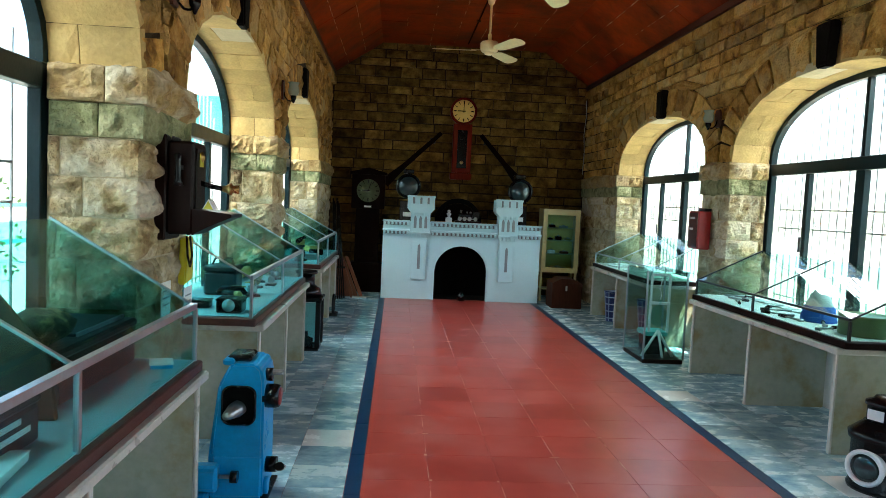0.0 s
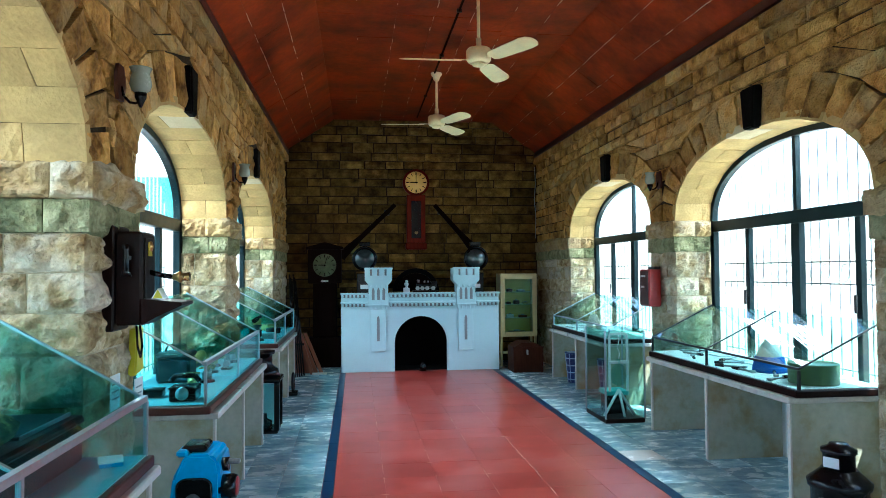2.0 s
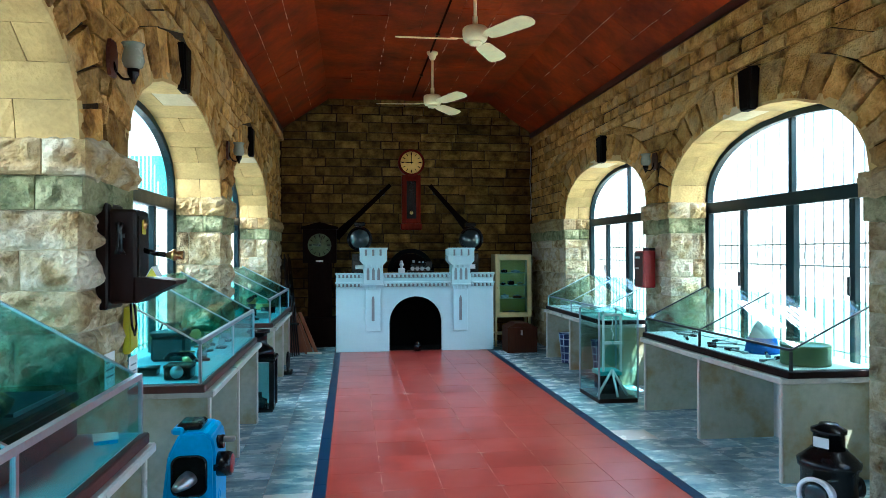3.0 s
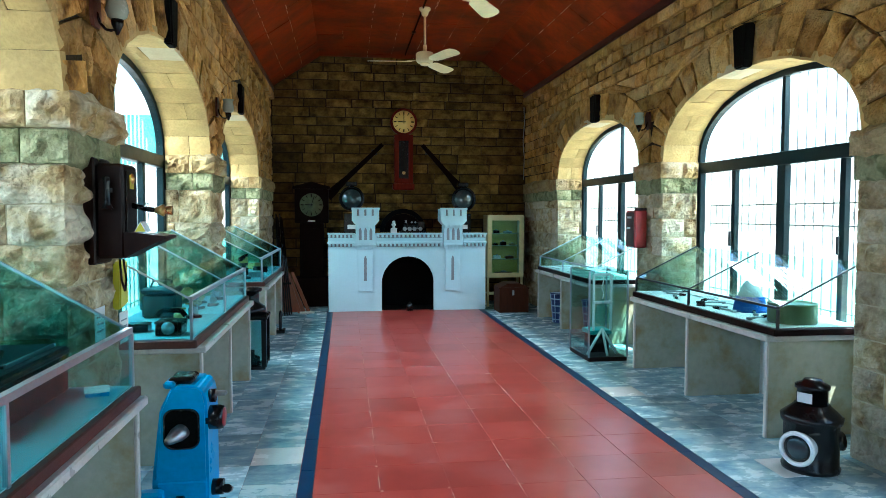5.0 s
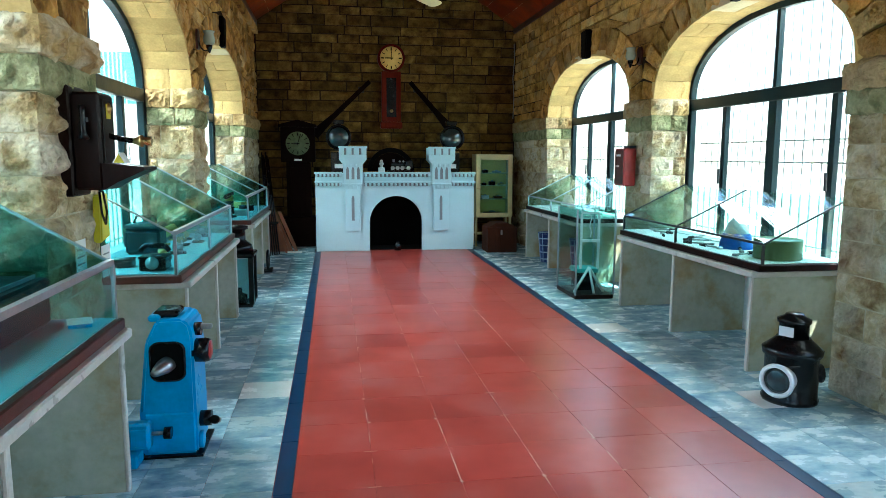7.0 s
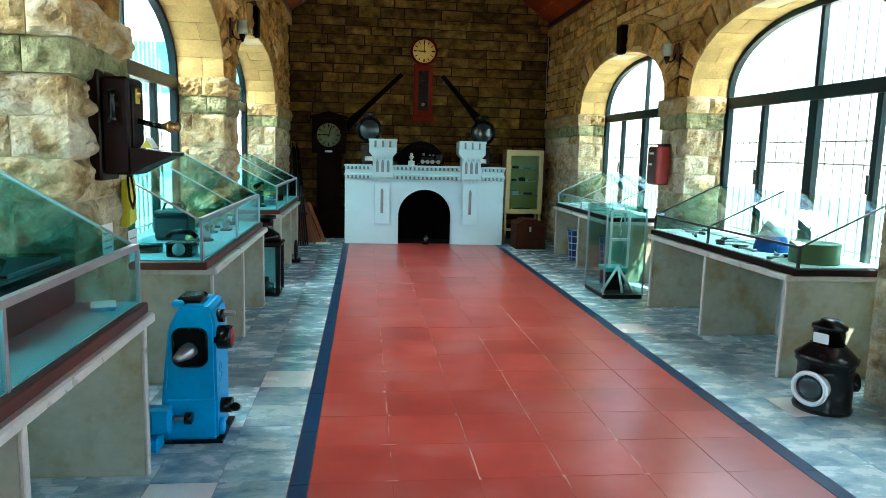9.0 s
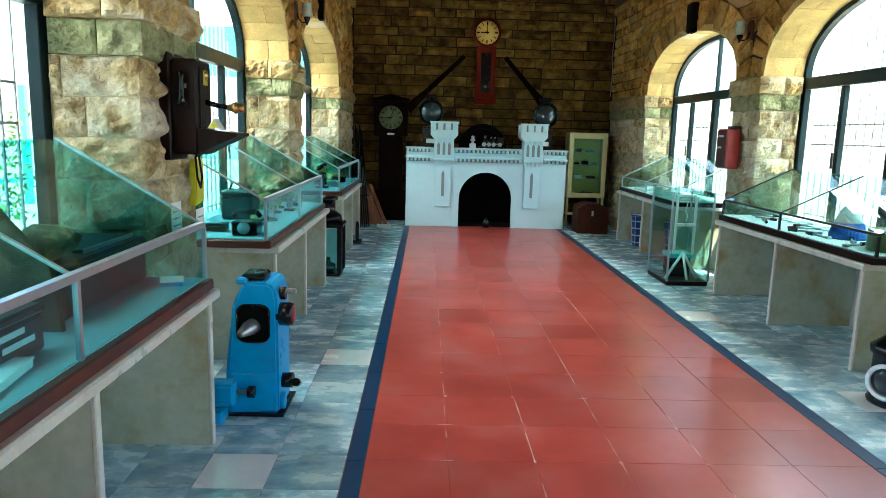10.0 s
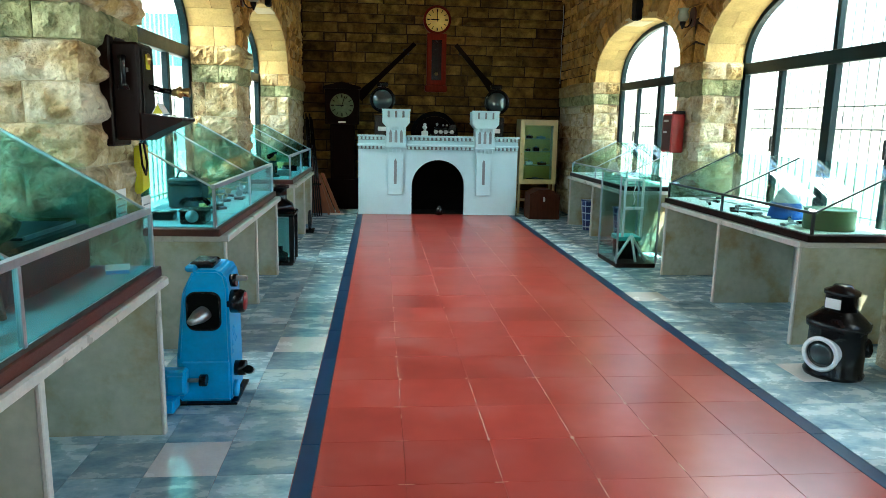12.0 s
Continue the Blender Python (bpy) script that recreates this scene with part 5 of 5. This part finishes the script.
part("top", B(-0.105, 0.105, -0.105, 0.105, 0.431, 0.47, bevel=0.01), M_BLACK, ll)
part("dome", lathe(bmesh.new(), [(0.095, 0.471), (0.085, 0.53), (0.05, 0.57), (0.05, 0.66), (0.065, 0.665), (0.065, 0.69), (0.0, 0.70)], 18), M_BLACK, ll)
# white panel added behind the panes so that the glass looks light
part("reflector", B(-0.065, 0.065, 0.05, 0.06, 0.05, 0.41, bevel=0.003), M_WHITE, ll, "white panel added to lighten the glazing")
part("burner", lathe(bmesh.new(), [(0.05, 0.031), (0.05, 0.09), (0.02, 0.11), (0.02, 0.15), (0, 0.15)], 16), M_LENS, ll)
rg = thing("iron_ring_weight", "small black iron ring on a stand beside the counter", "iron ring", (-1.42, 8.72, 0.001))
bm = bmesh.new()
rings = []
for t in range(24):
    c, n = math.cos(t * math.pi / 12), math.sin(t * math.pi / 12)
    rings.append([bm.verts.new((0.016 * math.sin(q * math.pi / 4), (0.10 + 0.016 * math.cos(q * math.pi / 4)) * c, 0.16 + (0.12 + 0.016 * math.cos(q * math.pi / 4)) * n)) for q in range(8)])
for t in range(24):
    for q in range(8):
        bm.faces.new((rings[t][q], rings[(t + 1) % 24][q], rings[(t + 1) % 24][(q + 1) % 8], rings[t][(q + 1) % 8])).smooth = True
part("ring", bm, M_BLACK, rg)
part("stand", B(-0.06, 0.06, -0.09, 0.09, 0, 0.045, bevel=0.008), M_BLACK, rg)

# upright glass box with a tripod instrument
gt = thing("glass_tower_case", "upright glass case with aluminium edges on the floor", "display case", (2.01, 6.40, 0.001))
GW, GD, GH = 0.43, 0.62, 0.97
part("base", B(0, GW, 0, GD, 0, 0.045, bevel=0.004), M_DKWOOD, gt)
for x in (0.0, GW):
    for y in (0.0, GD):
        part("corner_post", B(x - 0.008, x + 0.008, y - 0.008, y + 0.008, 0.046, GH), M_ALU, gt)
for x in (0.002, GW - 0.007):
    part("side_pane", B(x, x + 0.005, 0.01, GD - 0.01, 0.046, GH - 0.002), M_CLEAR, gt)
for y in (0.002, GD - 0.007):
    part("side_pane", B(0.01, GW - 0.01, y, y + 0.005, 0.046, GH - 0.002), M_CLEAR, gt)
part("top_pane", B(0, GW, 0, GD, GH, GH + 0.006), M_CLEAR, gt)
ti = thing("tripod_instrument", "pale painted tripod stand holding a glass level instrument", "instrument", (2.22, 6.68, 0.047))
part("plinth_box", B(-0.09, 0.12, -0.02, 0.2, 0.0, 0.20, bevel=0.006), M_BLACK, ti)
part("box_lid", B(-0.11, 0.14, -0.04, 0.22, 0.201, 0.25, bevel=0.006), M_TEAL, ti, "turquoise lid")
for x, y in ((-0.17, -0.12), (0.17, -0.12), (0.03, -0.2)):
    part("leg", cyl(bmesh.new(), (x, y, 0), (0.02, -0.06, 0.27), 0.014, seg=8), M_WHITE, ti)
for x in (-0.08, 0.12):
    part("upright", B(x - 0.011, x + 0.011, -0.07, -0.048, 0.25, 0.86), M_WHITE, ti)
part("cross_bar", B(-0.08, 0.12, -0.07, -0.048, 0.86, 0.885), M_WHITE, ti)
part("clamp", B(-0.09, 0.13, -0.08, -0.04, 0.55, 0.58, bevel=0.004), M_WHITE, ti)
part("flask", lathe(bmesh.new(), [(0.02, 0.60), (0.025, 0.55), (0.07, 0.50), (0.085, 0.42), (0.07, 0.34), (0.02, 0.31), (0.0, 0.305)], 20, pose(0.02, -0.06, 0)), M_GLASS, ti, "round glass flask")
bm = bmesh.new()
tube(bm, [(0.02, -0.06, 0.60), (0.035, -0.06, 0.66), (0.01, -0.06, 0.72), (0.03, -0.06, 0.80), (0.02, -0.06, 0.86)], 0.005, 6)
part("cord", bm, M_WHITE, ti)

# two waste baskets under the east counter
M_BAND = mat("pale_blue_plastic", (0.42, 0.52, 0.66), 0.4, var=0.1, scale=8, bump=0.0)
M_BASKET = mat("blue_plastic", (0.03, 0.06, 0.22), 0.4, var=0.2, scale=8, bump=0.02)
def basket(x, y):
    b = thing("waste_basket", "dark blue plastic basket with pale lattice bands", "basket", (x, y, 0.001), group="waste baskets")
    part("bin", lathe(bmesh.new(), [(0.075, 0), (0.115, 0.42), (0.122, 0.42), (0.122, 0.435), (0.108, 0.435), (0.07, 0.01), (0, 0.01)], 20), M_BASKET, b)
    for z in (0.04, 0.14, 0.24, 0.34, 0.415):
        r = 0.0765 + 0.04 * z / 0.42
        part("band", lathe(bmesh.new(), [(r, z), (r + 0.004, z + 0.002), (r + 0.004, z + 0.014), (r, z + 0.016)], 20), M_BAND, b)
    for i in range(8):
        a = math.pi * 2 * i / 8
        part("stave", cyl(bmesh.new(), (0.078 * math.cos(a), 0.078 * math.sin(a), 0.01), (0.119 * math.cos(a), 0.119 * math.sin(a), 0.425), 0.006, seg=6), M_BAND, b)
    return b


basket(2.52, 9.1)
basket(2.70, 8.25)

# ---- inside the cases ----
ZL, ZR = ZT + 0.057, 0.735 + 0.057
def crate(x, y, z, w, d, h, mm, name, label, cat, rz=0, lid=None):
    c = thing(name, label, cat, (x, y, z), rz)
    part("body", B(-w / 2, w / 2, -d / 2, d / 2, 0, h * 0.8, bevel=min(w, d, h) * 0.08), mm, c)
    part("lid", B(-w / 2 - 0.004, w / 2 + 0.004, -d / 2 - 0.004, d / 2 + 0.004, h * 0.8 + 0.0005, h, bevel=min(w, d, h) * 0.06), lid or mm, c)
    return c


t1 = crate(-1.92, 4.72, ZL, 0.24, 0.22, 0.22, M_CASTIRON, "block_instrument", "dark iron block instrument with a carrying handle", "instrument")
bm = bmesh.new()
tube(bm, [(-0.08, 0, 0.22), (-0.06, 0, 0.27), (0.06, 0, 0.27), (0.08, 0, 0.22)], 0.008)
part("handle", bm, M_CASTIRON, t1)
t2 = crate(-1.67, 3.92, ZL, 0.16, 0.16, 0.09, M_BLACK, "desk_telephone", "black desk telephone with its handset", "telephone")
bm = bmesh.new()
tube(bm, [(-0.09, 0, 0.115), (-0.06, 0, 0.15), (0.06, 0, 0.15), (0.09, 0, 0.115)], 0.016)
part("handset", bm, M_BLACK, t2)
part("dial", lathe(bmesh.new(), [(0.04, 0), (0.04, 0.008), (0, 0.01)], 18, pose(0, -0.082, 0.05, 90, 0, 0)), M_STEEL, t2)
crate(-1.90, 4.05, ZL, 0.13, 0.10, 0.055, M_BLACK, "bell_box", "small black bell box", "box")
for i, (x, y) in enumerate(((-1.72, 4.35), (-1.68, 4.62), (-1.75, 5.1), (-1.66, 5.3), (-1.8, 5.5), (-1.7, 5.75))):
    g = thing("brass_instrument", "small brass and steel instrument in the glass case", "instrument", (x, y, ZL), 30 * i, group="brass instruments")
    part("base", B(-0.05, 0.05, -0.04, 0.04, 0, 0.02, bevel=0.004), M_DKWOOD, g)
    part("coil", cyl(bmesh.new(), (-0.03, 0, 0.05), (0.03, 0, 0.05), 0.025, seg=14), (M_BRASS, M_STEEL)[i % 2], g)
    part("post", cyl(bmesh.new(), (0.035, 0.02, 0.02), (0.035, 0.02, 0.11), 0.008, seg=8), M_STEEL, g)
    part("key", B(-0.05, 0.045, 0.012, 0.026, 0.10, 0.11), M_BRASS, g)
rl = thing("paper_roll", "long yellowed paper roll lying in the case", "paper roll", (-2.0, 5.45, ZL + 0.05))
part("roll", cyl(bmesh.new(), (0, -0.5, 0), (0, 0.5, 0), 0.05, 0.045, 20), M_DIAL, rl)
part("band", cyl(bmesh.new(), (0, -0.02, 0), (0, 0.02, 0), 0.0505, 0.0505, 20), M_ORWOOD, rl)
cd2 = thing("standing_label", "white folded label standing in the case", "label", (-2.05, 4.98, ZL))
bm = bmesh.new()
slab(bm, [(-0.04, 0), (-0.035, 0), (0.004, 0.12), (0.0, 0.125)], -0.06, 0.06)
part("card", bm, M_PAPER, cd2)
# west case by the entrance
crate(-1.895, 2.12, ZL, 0.29, 0.72, 0.20, M_CASTIRON, "instrument_chest", "long dark wooden instrument box in the case", "box")
tr2 = thing("framed_tray", "flat dark tray with a bright metal rim", "tray", (-1.90, 2.23, ZL + 0.201))
part("tray", B(-0.15, 0.1, -0.22, 0.22, 0, 0.012, bevel=0.003), M_CASTIRON, tr2)
part("rim", B(0.1005, 0.108, -0.22, 0.22, 0, 0.016), M_ALU, tr2)
bg = thing("canvas_bag", "mottled olive canvas bag lying in the case", "bag", (-1.87, 1.88, ZL + 0.201))
bm = bmesh.new()
bmesh.ops.create_icosphere(bm, subdivisions=3, radius=1.0)
for v in bm.verts:
    k3 = 1 + 0.22 * noise.noise(v.co * 2.3)
    v.co = Vector((v.co.x * 0.11 * k3, v.co.y * 0.12 * k3, 0.06 + v.co.z * 0.065 * k3))
    v.co.z = max(v.co.z, 0)
for f in bm.faces:
    f.smooth = True
part("bag", bm, mat("mottled_canvas", (0.07, 0.075, 0.03), 0.8, scale=14, col2=(0.02, 0.028, 0.014), col3=(0.42, 0.32, 0.12), bump=0.4), bg)
bd = thing("leaning_board", "dark olive-brown board leaning in the case", "board", (-1.90, 1.66, ZL))
bm = bmesh.new()
slab(bm, [(-0.22, 0.0), (0.20, 0.0), (0.17, 0.22), (-0.03, 0.46), (-0.22, 0.53)], -0.012, 0.012)
bmesh.ops.bevel(bm, geom=list(bm.edges), offset=0.004, segments=1, affect="EDGES")
part("board", bm, mat("dark_olive_board", (0.045, 0.040, 0.018), 0.6, var=0.4, scale=7, bump=0.1), bd)
crate(-1.62, 2.42, ZL, 0.09, 0.12, 0.02, M_BLUE, "blue_booklet", "small blue and white booklet", "booklet", 20, M_PAPER)
crate(-1.68, 1.15, ZL, 0.18, 0.30, 0.03, M_PAPER, "paper_folder", "white paper folder lying flat", "folder", 8)
crate(-1.66, 0.72, ZL, 0.14, 0.30, 0.05, M_TRIM, "wooden_tray", "red-brown wooden strip in the case", "tray", 0)
# far west case
g = thing("theodolite", "dark brass surveying instrument in the far case", "instrument", (-1.75, 7.75, ZL))
part("foot", lathe(bmesh.new(), [(0.08, 0), (0.08, 0.02), (0.03, 0.03), (0.025, 0.16), (0.05, 0.17), (0.05, 0.185), (0, 0.19)], 20), M_CASTIRON, g)
part("telescope", cyl(bmesh.new(), (-0.02, -0.12, 0.24), (0.02, 0.12, 0.27), 0.028, 0.022, 16), M_BLACK, g)
part("yoke", B(-0.045, 0.045, -0.012, 0.012, 0.186, 0.26, bevel=0.004), M_BRASS, g)
for i, (x, y) in enumerate(((-1.65, 8.0), (-1.85, 8.3), (-1.68, 8.75), (-1.8, 9.2))):
    crate(x, y, ZL, 0.14, 0.16, 0.07 + 0.02 * (i % 2), (M_STEEL, M_DKWOOD, M_BLACK, M_BRASS)[i], "old_gauge_box", "old railway gauge box in the far case", "gauge", 15 * i)
# east cases: papers, tools, blue cap, green drum
dr = thing("green_drum", "short olive-green metal drum in the case", "drum", (2.68, 3.98, ZR))
part("drum", lathe(bmesh.new(), [(0.165, 0), (0.168, 0.005), (0.168, 0.13), (0.172, 0.14), (0.165, 0.145), (0.158, 0.138), (0, 0.138)], 36), M_GREENTIN, dr)
cp = thing("railway_hat", "blue cloth hat with a white top in the case", "hat", (2.70, 4.55, ZR))
part("cap", lathe(bmesh.new(), [(0.13, 0), (0.13, 0.02), (0.11, 0.12), (0.10, 0.125)], 24), mat("blue_cloth", (0.02, 0.10, 0.42), 0.8, bump=0.2), cp)
part("crown", lathe(bmesh.new(), [(0.099, 0.125), (0.07, 0.2), (0.03, 0.26), (0, 0.27)], 24), M_PAPER, cp)
for i in range(9):
    y = 4.15 + 0.22 * i
    x = 2.52 + 0.11 * (i % 3)
    if abs(y - 4.55) < 0.16 and x > 2.6:
        x = 2.5
    tl = thing("hand_tool", "worn steel hand tool laid out in the case", "tool", (x, y, ZR + 0.001), 25 + 37 * i, group="hand tools")
    part("shank", cyl(bmesh.new(), (-0.1, 0, 0.012), (0.06, 0, 0.012), 0.009, 0.007, 10), M_STEEL, tl)
    part("grip", cyl(bmesh.new(), (0.06, 0, 0.014), (0.13, 0, 0.014), 0.014, 0.012, 12), M_DKWOOD, tl)
    part("head", B(-0.125, -0.09, -0.02, 0.02, 0.002, 0.022, bevel=0.004), M_STEEL, tl)
for i in range(6):
    y = 4.3 + 0.32 * i
    crate(2.86, y, ZR, 0.16, 0.21, 0.012, M_PAPER, "paper_sheet", "white printed card lying in the case", "paper", 6 * (i % 3))
for i in range(6):
    crate(2.55 + 0.2 * (i % 2), 7.6 + 0.36 * i, ZR, 0.2, 0.26, 0.016, M_PAPER, "document", "white document lying in the far case", "document", 7 * (i % 3))
tc = thing("tent_label", "white folded label standing in the far case", "label", (2.75, 8.85, ZR))
bm = bmesh.new()
slab(bm, [(-0.08, 0), (-0.075, 0), (0.004, 0.2), (0, 0.205)], -0.14, 0.14)
slab(bm, [(0.08, 0), (0.075, 0), (-0.004, 0.2), (0, 0.205)], -0.14, 0.14)
part("card", bm, M_PAPER, tc)
wr = thing("wall_wire", "thin pale cable running down the stone corner", "cable", (XR - 0.06, YB - 0.09, 2.2))
bm = bmesh.new()
tube(bm, [(0, 0, 1.3), (0.01, 0, 1.0), (-0.01, 0.01, 0.7), (0.012, 0, 0.4), (0, 0, 0.0)], 0.006, 6)
part("cable", bm, M_IRON, wr)

cc = thing("ceiling_conduit", "dark cable conduit running along the ceiling between the fans", "conduit", (0.47, 5.9, FLAT - 0.03))
part("conduit", B(-0.009, 0.009, -2.6, 5.4, -0.012, 0.018, bevel=0.004), M_OLDWOOD, cc)
for y in (-1.5, 0.4, 1.9, 3.9):
    part("saddle", B(-0.026, 0.026, y - 0.012, y + 0.012, -0.015, 0.018), M_DARKFR, cc)
ab = crate(-1.74, 1.34, ZL, 0.16, 0.26, 0.15, M_CASTIRON, "signal_box_case", "dark metal case with pale painted markings", "case")
for z, a, b in ((0.085, -0.10, 0.02), (0.05, -0.09, 0.07)):
    part("marking", B(0.0805, 0.082, a, b, z, z + 0.018), M_WHITE, ab, "pale painted bar")

# ---- outside the windows ----
def fence(x, label):
    f = thing("yard_fence", label, "fence", (x, 4.0, -0.25))
    for i in range(15):
        y = -9 + 1.5 * i
        part("post", B(-0.07, 0.07, y - 0.07, y + 0.07, 0, 2.5, bevel=0.01), M_TEAL, f)
    for z in (0.5, 1.3):
        part("rail", B(-0.03, 0.03, -9, 12, z, z + 0.1), M_TEAL, f)
    return f


fence(-9.0, "turquoise painted fence across the yard")


def hedge(x, seed):
    r = random.Random(seed)
    vs, fs = [], []
    for i in range(5000):
        y, h = r.uniform(-5, 13), r.random() ** 1.3
        c = Vector((x + r.gauss(0, 0.35), y, -0.25 + h * (1.3 + 0.5 * math.sin(y * 1.1) + 0.3 * math.sin(y * 2.7))))
        a = Vector((r.uniform(-1, 1), r.uniform(-1, 1), r.uniform(-1, 1))).normalized() * r.uniform(0.05, 0.1)
        b = a.cross(Vector((r.uniform(-1, 1), r.uniform(-1, 1), r.uniform(-1, 1)))).normalized() * 0.035
        k4 = len(vs)
        vs += [tuple(c - a), tuple(c + b), tuple(c + a), tuple(c - b)]
        fs.append((k4, k4 + 1, k4 + 2, k4 + 3))
    me = bpy.data.meshes.new("hedge")
    me.from_pydata(vs, [], fs)
    me.materials.append(M_GRASS)
    return tagged(new("hedge", me), "green leafy hedge along the yard fence", "hedge", kind="stuff")


hedge(-8.2, 3)


def yard_building(x, y0, y1):
    """A long low building with a turquoise front, far across the yard."""
    b = thing("yard_building", "whitewashed station building with a turquoise upper wall", "building", (x, y0, -0.25))
    d = y1 - y0
    part("wall", B(-4.0, 0.0, 0, d, 0, 4.4), M_PLASTER, b)
    part("upper_wall", B(-4.0, 0.0, 0, d, 4.401, 7.0), M_TEAL, b, "turquoise painted upper wall")
    part("roof", slab(bmesh.new(), [(-4.6, 7.001), (0.7, 7.001), (0.7, 7.15), (-2.0, 8.4), (-4.6, 7.15)], -0.5, d + 0.5), M_PLASTER, b, "pale pitched roof")
    for i in range(int(d / 3.2)):
        y = 1.4 + 3.2 * i
        w = part("window", B(0.001, 0.05, y - 0.6, y + 0.6, 1.6, 3.6, bevel=0.01), M_PLASTER, b, "white window frame")
        for z in (1.68, 2.65):
            part("pane", B(0.051, 0.056, y - 0.52, y + 0.52, z, z + 0.87), M_SLIT, w)
    return b


yard_building(-9.5, 38.0, 62.0)
